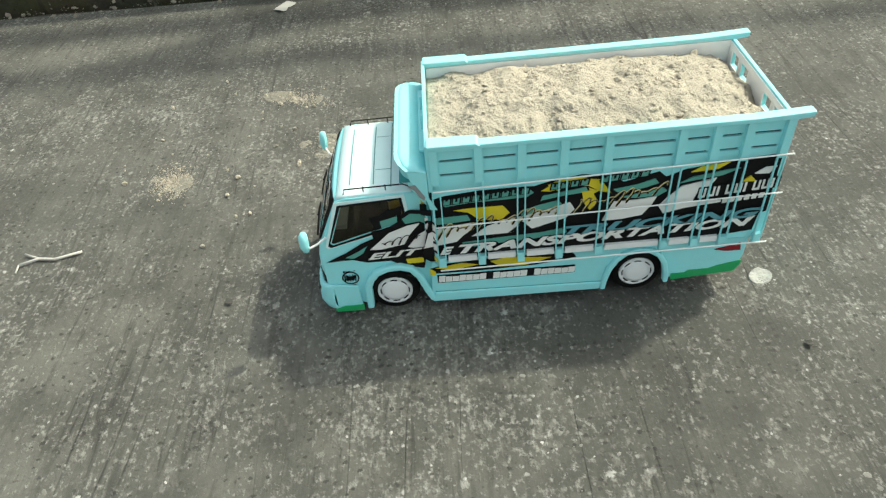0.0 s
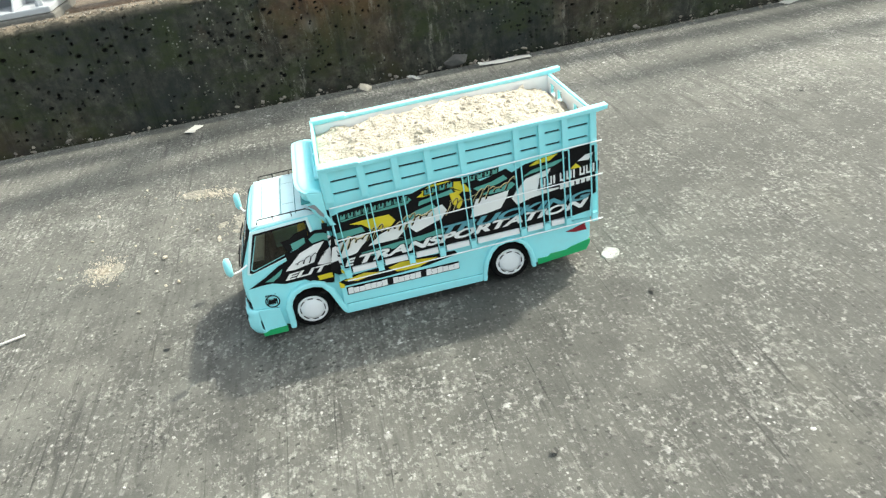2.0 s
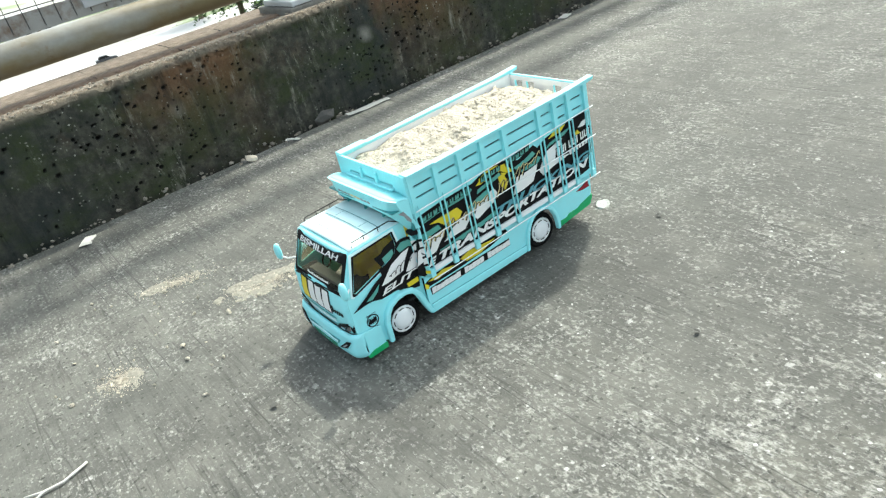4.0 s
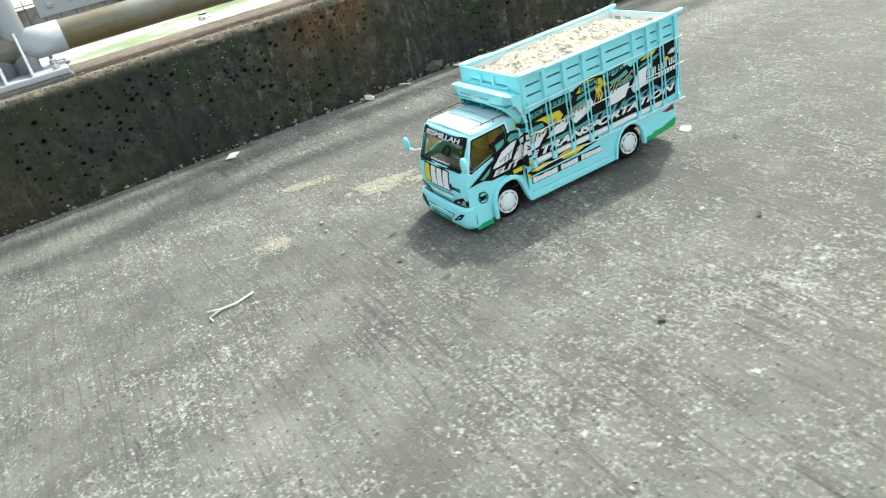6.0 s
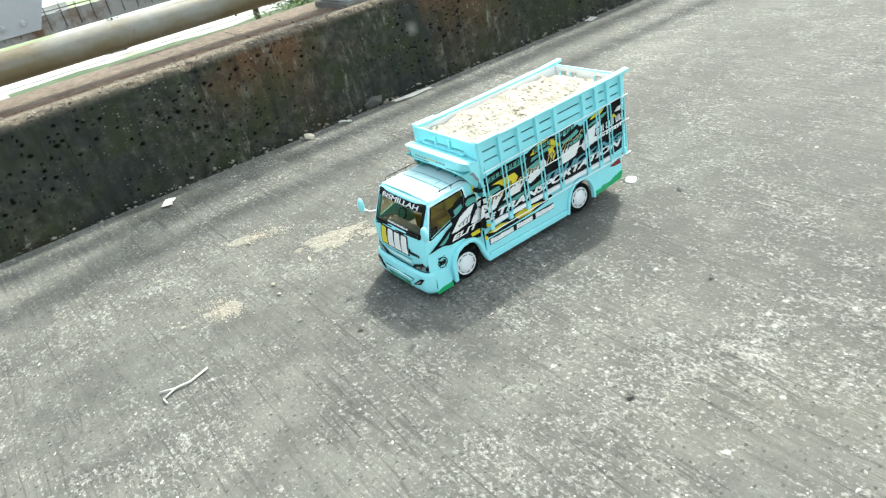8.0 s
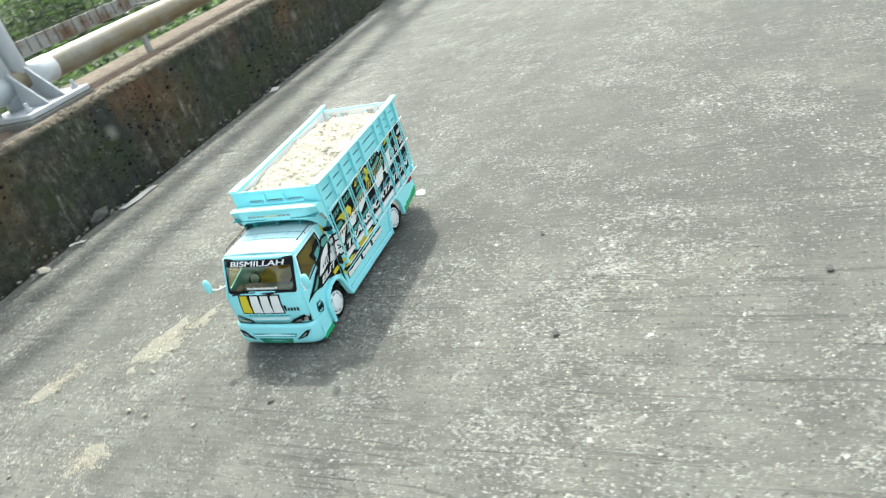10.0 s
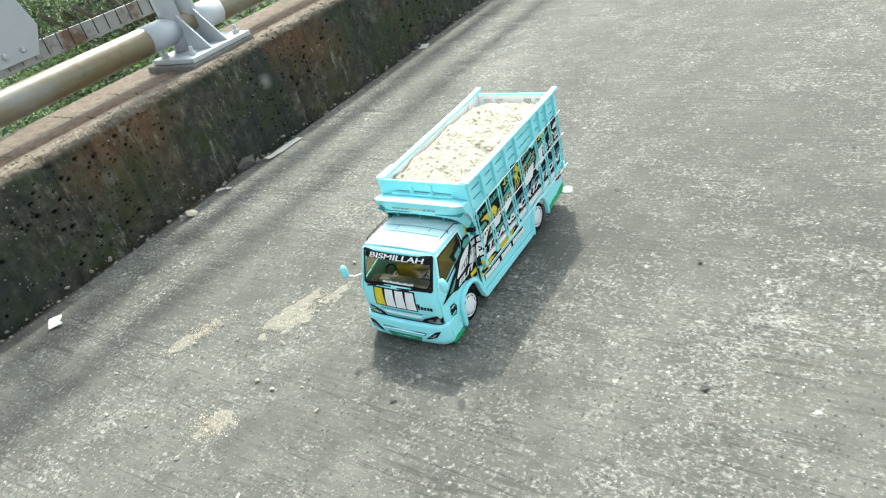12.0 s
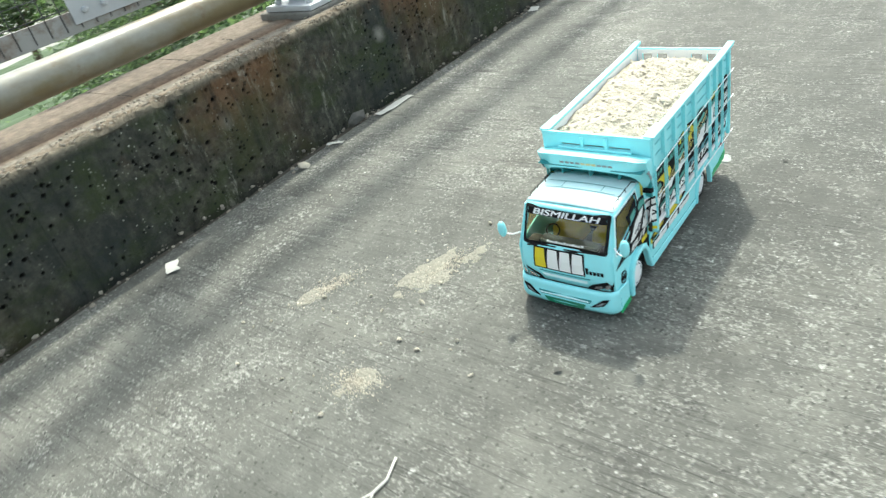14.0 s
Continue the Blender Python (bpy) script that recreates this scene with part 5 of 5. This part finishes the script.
for s, board in ((1, left_board), (-1, right_board)):
    paste(DECAL_GROUND + DECAL_FRONT + DECAL_MIDDLE + DECAL_REAR, s, 0.0897, board, side_place(s))
    slope = 0.0095 / 0.36

    for words, y0, z0, width, height, fill in (("TRANSPORTATION", -0.112, 0.0962, 0.338, 0.0125, PALE), ("TRUCKING", 0.01, 0.1114, 0.222, 0.0125, BLUEGREY), ("E", -0.135, 0.0962, 0.015, 0.0105, PALE)):
        start = y0 if s > 0 else y0 + width
        grid = (lambda u, v, d, y0=y0, z0=z0: Vector((0.0915 + d, y0 + u, z0 + v + u * slope))) if s > 0 else (lambda u, v, d, y1=start, z0=z0, w=width: Vector((-0.0915 - d, y1 - u, z0 + v + (w - u) * slope)))
        part("lettering_edge", lettering(words, width, height, grid, 0.0004, 0.35, 0.085), BLACK, board)
        part("lettering", lettering(words, width, height, grid, 0.0008, 0.35, 0.042), fill, board, "slanted raised lettering")
    for k in range(9):
        y, z = 0.1555 + 0.0098 * k, 0.1508 + 0.00085 * k
        part("print_bar_edge", prism([(y - 0.0012, z - 0.0014), (y + 0.0098, z - 0.0006), (y + 0.0105, z + 0.0152), (y - 0.0005, z + 0.0144)], 0.0912, 0.0916, side_place(s)), BLACK, board)
        if k % 3 == 2:
            shape = [(y + 0.0004, z), (y + 0.003, z), (y + 0.0034, z + 0.013), (y + 0.0008, z + 0.013)]
        else:
            shape = [(y + 0.0004, z), (y + 0.0082, z + 0.0004), (y + 0.0086, z + 0.0134), (y + 0.0062, z + 0.0134), (y + 0.006, z + 0.003), (y + 0.0028, z + 0.003), (y + 0.003, z + 0.013), (y + 0.0008, z + 0.013)]
        part("print_bar", prism(shape, 0.0917, 0.0921, side_place(s)), PALE, board)
    for k in range(6):
        y, z = 0.184 + 0.008 * k, 0.1408 + 0.0007 * k
        part("print_bar_edge", prism([(y - 0.0009, z - 0.001), (y + 0.0078, z - 0.0003), (y + 0.0082, z + 0.009), (y - 0.0004, z + 0.0083)], 0.0912, 0.0916, side_place(s)), BLACK, board)
        part("print_bar", prism([(y + 0.0006, z), (y + 0.0062, z + 0.0004), (y + 0.0066, z + 0.0076), (y + 0.001, z + 0.0072)], 0.0917, 0.0921, side_place(s)), PALE, board)
    for k in range(21):
        y, z = -0.128 + 0.0108 * k, 0.1695 + 0.0009 * k
        if k in (9, 10, 15):
            continue
        part("print_bar_edge", prism([(y - 0.0008, z - 0.0012), (y + 0.0096, z - 0.0004), (y + 0.0112, z + 0.0092), (y + 0.0008, z + 0.0084)], 0.0914, 0.0917, side_place(s)), BLACK, board)
        cut = 0.0028 if k % 2 else 0.0052
        part("print_bar", prism([(y + 0.0008, z), (y + 0.0078, z + 0.0005), (y + 0.009, z + 0.0074), (y + 0.0066, z + 0.0073), (y + 0.006, z + cut), (y + 0.0034, z + cut), (y + 0.004, z + 0.0072), (y + 0.002, z + 0.007)], 0.0918, 0.0921, side_place(s)), TEAL, board)
    for y0, y1, z0 in ((-0.136, -0.076, 0.129), (-0.07, 0.0, 0.138), (0.02, 0.116, 0.151)):
        for name, deep, thick, m in (("script_outline", 0.0908, 0.0013, GOLD), ("script_line", 0.0921, 0.0006, BLACK)):
            part(name, cursive(y0, y1, z0, 0.0105, lambda y, z: (s * deep, y, z), thick), m, board)
    skirts = [o for o in truck.children if o.name.startswith("side_skirt") and (o.data.vertices[0].co.x > 0) == (s > 0)]
    top = paste(LOW, s, 0.0883, skirts[0], side_place(s))
    for k, w in enumerate((9, 5, 4, 7, 6, 5, 7, 0, 8, 5, 6, 6, 7, 0, 9, 6, 7, 5, 4, 6)):
        y = -0.1405 + 0.0083 * k
        high = 0.0546 + 0.0004 * w
        if w:
            part("print_bar", prism([(y - 0.0002, 0.0478), (y + 0.0076, 0.0479), (y + 0.0086, high), (y + 0.0008, high)], 0.0892, 0.0896, side_place(s)), PALE, skirts[0])
    doors = [o for o in truck.children if o.name.startswith("cab_side") and (o.data.vertices[0].co.x > 0) == (s > 0)]
    lean = cab_lean(s)
    paste(CABART, s, 0.0847, doors[0], lean)
    paste(WINART, s, 0.0825, doors[0], lean)
    word = (lambda u, v, d: lean(-0.2205 + u, 0.0925 + v + u * 0.05, 0.0866 + d)) if s > 0 else (lambda u, v, d: lean(-0.1565 - u, 0.0957 + v - u * 0.05, 0.0866 + d))
    part("lettering_edge", lettering("ELIT", 0.064, 0.0088, word, 0.0003, 0.35, 0.075), BLACK, doors[0])
    part("lettering", lettering("ELIT", 0.064, 0.0088, word, 0.0006, 0.35, 0.03), PALE, doors[0])
    part("script_line", cursive(-0.203, -0.156, 0.114, 0.005, lambda y, z: lean(y, z, 0.0866)), BLACK, doors[0])
    ring = prism(arc(-0.2475, 0.062, 0.0105, 0, 345, 20), 0.0837, 0.0842, lean, [arc(-0.2475, 0.062, 0.009, 0, 345, 16)])
    emblem = part("round_sticker", ring, BLACK, doors[0], "round black outline emblem")
    for k in range(5):
        y = -0.2555 + 0.0032 * k
        part("emblem_stroke", prism([(y, 0.0565 + 0.0012 * (k % 2)), (y + 0.0014, 0.0565), (y + 0.0024, 0.067 - 0.0016 * (k % 3)), (y + 0.0008, 0.0675)], 0.0837, 0.0843, lean), BLACK, doors[0])
        part("emblem_stroke", prism([(y + 0.0002, 0.0712 + 0.0006 * k), (y + 0.0024, 0.0716 + 0.0006 * k), (y + 0.0022, 0.0742 - 0.0003 * k), (y, 0.0734)], 0.0837, 0.0843, lean), BLACK, doors[0])
    part("emblem_shape", prism([(-0.254, 0.058), (-0.2435, 0.0585), (-0.241, 0.066), (-0.249, 0.064), (-0.252, 0.068)], 0.0837, 0.0842, lean), BLACK, doors[0])
    part("emblem_caption", prism([(-0.2545, 0.0475), (-0.242, 0.0485), (-0.242, 0.0505), (-0.2545, 0.0495)], 0.0837, 0.0842, lean), BLACK, doors[0])

# ---- the load ----


def heap_z(x, y):
    u, w = x / 0.086, (y - 0.05) / 0.187
    crown = 0.2305 + 0.0245 * max(0.0, 1 - 0.85 * u * u) * max(0.0, 1 - 0.72 * w * w)
    crown -= 0.016 * max(0.0, (y - 0.19) / 0.045) ** 1.5
    return crown + 0.006 * noise.fractal(Vector((x * 38, y * 38, 1.7)), 1, 2, 5)


nx, ny = 70, 150
bm = strip([[(-0.0844 + 0.1688 * i / nx, -0.137 + 0.373 * j / ny, heap_z(-0.0844 + 0.1688 * i / nx, -0.137 + 0.373 * j / ny)) for i in range(nx + 1)] for j in range(ny + 1)])
skirt_edges = bmesh.ops.extrude_edge_only(bm, edges=[e for e in bm.edges if e.is_boundary])
for v in skirt_edges["geom"]:
    if isinstance(v, bmesh.types.BMVert):
        v.co.z = 0.0885
load = tagged(part("sand_load", bm, SAND, smooth=True), "heap of pale sandy earth with small lumps filling the truck bed", "sand")
rnd = random.Random(5)
spots = []
for k in range(300):
    x, y = rnd.uniform(-0.08, 0.08), rnd.uniform(-0.13, 0.228)
    r = 0.0009 + 0.0034 * rnd.random() ** 3
    spots.append((x, y, heap_z(x, y) + r * 0.15, r))
for k in range(110):
    x, y = rnd.uniform(-0.077, 0.077), rnd.uniform(-0.125, 0.225)
    spots.append((x, y, heap_z(x, y) - 0.0004, rnd.uniform(0.0026, 0.005) if k > 16 else rnd.uniform(0.0045, 0.0072)))
for k in range(170):
    x, y = rnd.uniform(-0.078, 0.08), rnd.uniform(-0.1, 0.225)
    spots.append((x, y, heap_z(x, y) - 0.0002, 0.0022 + 0.0042 * rnd.random() ** 2))
tagged(stones("gravel", spots, STONE, load, 0.55, 8), kind="stuff")

# ---- what lies on the road ----
RUBBLE = sand_material("rubble", (0.09, 0.08, 0.065), (0.26, 0.235, 0.2))
PAPER = worn_paint("dirty_paper", (0.5, 0.49, 0.45), 0.8)
SPILL = sand_material("spilt_sand", (0.2, 0.192, 0.16), (0.31, 0.296, 0.25))


def thin_heap(name, material, x, y, rx, ry, turn, height, rough, seed):
    """A thin spread whose uneven edge dips under the concrete's face."""
    m = 46
    rows = []
    for j in range(m + 1):
        row = []
        for i in range(m + 1):
            u, v = 1.7 * (2 * i / m - 1), 1.7 * (2 * j / m - 1)
            r2 = u * u + v * v
            h = height * (1 - r2) + rough * noise.fractal(Vector((u * rx * 26, v * ry * 26, seed * 3.3)), 0.8, 2, 6)
            row.append((u * rx, v * ry, max(-0.004, h) if r2 < 2.8 else -0.004))
        rows.append(row)
    ob = part(name, strip(rows), material, smooth=True)
    ob.matrix_world = pose(x, y, 0, 0, 0, math.degrees(turn))
    return ob


def sand_spill(x, y, rx, ry, turn, height, seed):
    """A thin spread of spilt sand with grit."""
    heap = thin_heap("sand_spill", SPILL, x, y, rx, ry, turn, height * 0.5, 0.0026, seed)
    rnd = random.Random(seed)
    spots = []
    for k in range(1500):
        a, r = rnd.uniform(0, 6.3), abs(rnd.gauss(0, 0.9))
        q = 0.0005 + 0.0006 * rnd.random() if k > 130 else 0.0008 + 0.003 * rnd.random() ** 3
        spots.append((rx * r * math.cos(a), ry * r * math.sin(a), q * 0.35 + max(0.0, 0.5 * height * (1 - r * r)), q))
    tagged(stones("grit", spots, STONE, heap, 0.5, seed), kind="stuff")
    return tagged(heap, "thin pale spill of sand with grit on the concrete", "sand", "sand spills")


for k, (x, y, rx, ry, turn, h) in enumerate(((-0.47, -0.39, 0.016, 0.045, -0.35, 0.0001), (-0.285, -0.26, 0.027, 0.07, -0.35, 0.0002), (-0.235, -0.57, 0.03, 0.022, 0.2, 0.0003))):
    sand_spill(x, y, rx, ry, turn, h, k + 2)


def lump(x, y, r, label, material=STONE, seed=1):
    ob = stones("stone", [(0, 0, r * 0.45, r)], material, None, 0.7, seed)
    ob.location = (x, y, 0)
    return tagged(ob, label, "stone", "stones on the road")


rnd = random.Random(21)
for k in range(46):
    lump(-0.38 + rnd.gauss(0, 0.15), -0.42 + rnd.gauss(0, 0.15), 0.0018 + 0.0045 * rnd.random() ** 2, "small pale lump of earth lying on the road", seed=k)
DARKSTONE = worn_paint("dark_stone", (0.06, 0.058, 0.052), 0.9)
lump(-0.985, 0.27, 0.03, "dark broken piece of concrete in the gutter", DARKSTONE, 77)
lump(-0.94, 0.0, 0.017, "pale yellowish lump of rubble by the gutter", seed=90)


def scrap(x, y, length, width, turn, seed, label):
    """A crumpled strip of paper or plastic."""
    rnd = random.Random(seed)
    rows = []
    for j in range(9):
        t = j / 8 - 0.5
        lift = 0.004 + 0.006 * abs(noise.noise(Vector((t * 5, seed, 0))))
        w = width * (0.8 + 0.25 * abs(math.cos(t * 5 + seed)))
        rows.append([(i * w / 2 + 0.0018 * math.sin(t * 7 + seed), t * length, lift * (1 if i else 1.9) + 0.002 * rnd.random()) for i in (-1, -0.4, 0.3, 1)])
    ob = solid(part("paper_scrap", strip(rows), PAPER), 0.0006)
    ob.matrix_world = pose(x, y, -0.002, 0, 0, turn)
    return tagged(ob, label, "litter", "litter by the gutter")


scrap(-0.945, 0.40, 0.15, 0.03, -4, 3, "long white strip of plastic by the gutter")
scrap(-0.955, 0.14, 0.05, 0.014, -60, 5, "short white paper scrap by the gutter")
scrap(-0.955, 1.29, 0.05, 0.035, 20, 8, "crumpled white paper scrap beside the kerb")
scrap(-0.90, -0.47, 0.05, 0.03, 60, 11, "crumpled white paper scrap beside the kerb")


def twig():
    bm = bmesh.new()
    tube(bm, [(0, 0, 0.004), (0.012, -0.035, 0.004), (0.008, -0.06, 0.004), (0.02, -0.085, 0.0045)], 0.0019, 7)
    tube(bm, [(0.008, -0.06, 0.004), (-0.004, -0.085, 0.004)], 0.0014, 6)
    tube(bm, [(0.02, -0.085, 0.0045), (0.036, -0.083, 0.004)], 0.0013, 6)
    ob = part("twig", bm, PAPER, smooth=True)
    ob.location = (-0.075, -0.66, 0)
    return tagged(ob, "bleached white forked twig lying on the road", "twig")


twig()


def dry_leaf(x, y, turn, size, seed):
    rows = [[(size * (t - 0.5), size * 0.35 * math.sin(math.pi * t) * i, 0.002 + 0.0025 * abs(math.sin(t * 6 + seed))) for i in (-1, 0, 1)] for t in (0.02, 0.25, 0.5, 0.75, 0.98)]
    ob = solid(part("dry_leaf", strip(rows), DARKSTONE), 0.0004)
    ob.matrix_world = pose(x, y, 0.001, 0, 0, turn)
    return tagged(ob, "dark dry leaf bit on the road", "leaf", "leaf bits")


for k, (x, y) in enumerate(((0.19, 0.28), (0.05, -0.42), (0.5, -0.25), (0.62, 0.5), (-0.35, 0.9), (0.9, -0.1), (0.42, 0.05))):
    dry_leaf(x, y, 47 * k, 0.012 + 0.002 * (k % 3), k)


rnd = random.Random(33)
spots = []
for _ in range(3200):
    y, u = rnd.uniform(-1.6, 3.4), abs(rnd.gauss(0, 0.045))
    q = 0.001 + 0.0055 * rnd.random() ** 4
    spots.append((KX - 0.016 - min(u, 0.1), y, 0.303 - 0.05 * max(0, u - 0.07), q))
tagged(stones("kerb_rubble", spots, RUBBLE, None, 0.6, 4), "loose chips and exposed pebbles along the kerb's top edge", "rubble", kind="stuff")
spots = []
for _ in range(900):
    q = 0.0012 + 0.008 * rnd.random() ** 4
    spots.append((DECK_EDGE + rnd.gauss(-0.012, 0.022), rnd.uniform(-1.6, 3.6), -0.002 + q * 0.3, q))
tagged(stones("gutter_grit", spots, RUBBLE, None, 0.6, 5), "grit and small stones along the gutter", "grit", kind="stuff")
LIME = worn_paint("lime_splash", (0.36, 0.36, 0.335), 0.85)


def splash(x, y, size, seed):
    """A dried spatter: one thin uneven patch and drops round it."""
    rnd = random.Random(seed)
    ob = thin_heap("paint_splash", LIME, x, y, size * 0.6, size * 0.75, 0.4, -0.001, 0.005, seed * 1.7)
    drops = []
    for _ in range(420):
        a, r = rnd.uniform(0, 6.3), abs(rnd.gauss(0, 0.9)) * (1 + 0.5 * math.sin(3 * seed))
        drops.append((size * r * math.cos(a), 0.8 * size * r * math.sin(a), 0.0003, 0.0005 + 0.0021 * rnd.random() ** 3))
    tagged(stones("drops", drops, LIME, ob, 0.4, seed), kind="stuff")
    return tagged(ob, "dried whitish spatter of paint on the concrete", "stain", "paint stains")


splash(0.078, 0.266, 0.012, 6)


def chip_material():
    n = Nodes("stone_chips")
    info = n.add("ShaderNodeNewGeometry")
    tone = n.ramp(info.outputs["Random Per Island"], (0.0, (0.1, 0.099, 0.088)), (0.6, (0.2, 0.198, 0.18)), (0.85, (0.36, 0.358, 0.33)), (1.0, (0.62, 0.62, 0.59)))
    n.bump(n.noise(300, 4), 0.4, 0.001)
    return n.done(n.mix(n.noise(90, 4), tone, (0.17, 0.168, 0.15)), 0.85, spec=0.25)


# flat stone chips bedded in the worn deck, thick in some places
rnd = random.Random(51)
spots = []
while len(spots) < 5200:
    x, y = rnd.uniform(-0.95, 1.7), rnd.uniform(-1.4, 1.9)
    if noise.fractal(Vector((x * 3.1, y * 3.1, 7.7)), 0.9, 2, 4) + rnd.gauss(0, 0.25) > 0.05:
        q = 0.001 + 0.0031 * rnd.random() ** 2.5
        spots.append((x, y, 0.0001, q))
tagged(stones("road_chips", spots, chip_material(), None, 0.3, 52), "flat pale stone chips bedded in the worn concrete", "stone chips", kind="stuff")
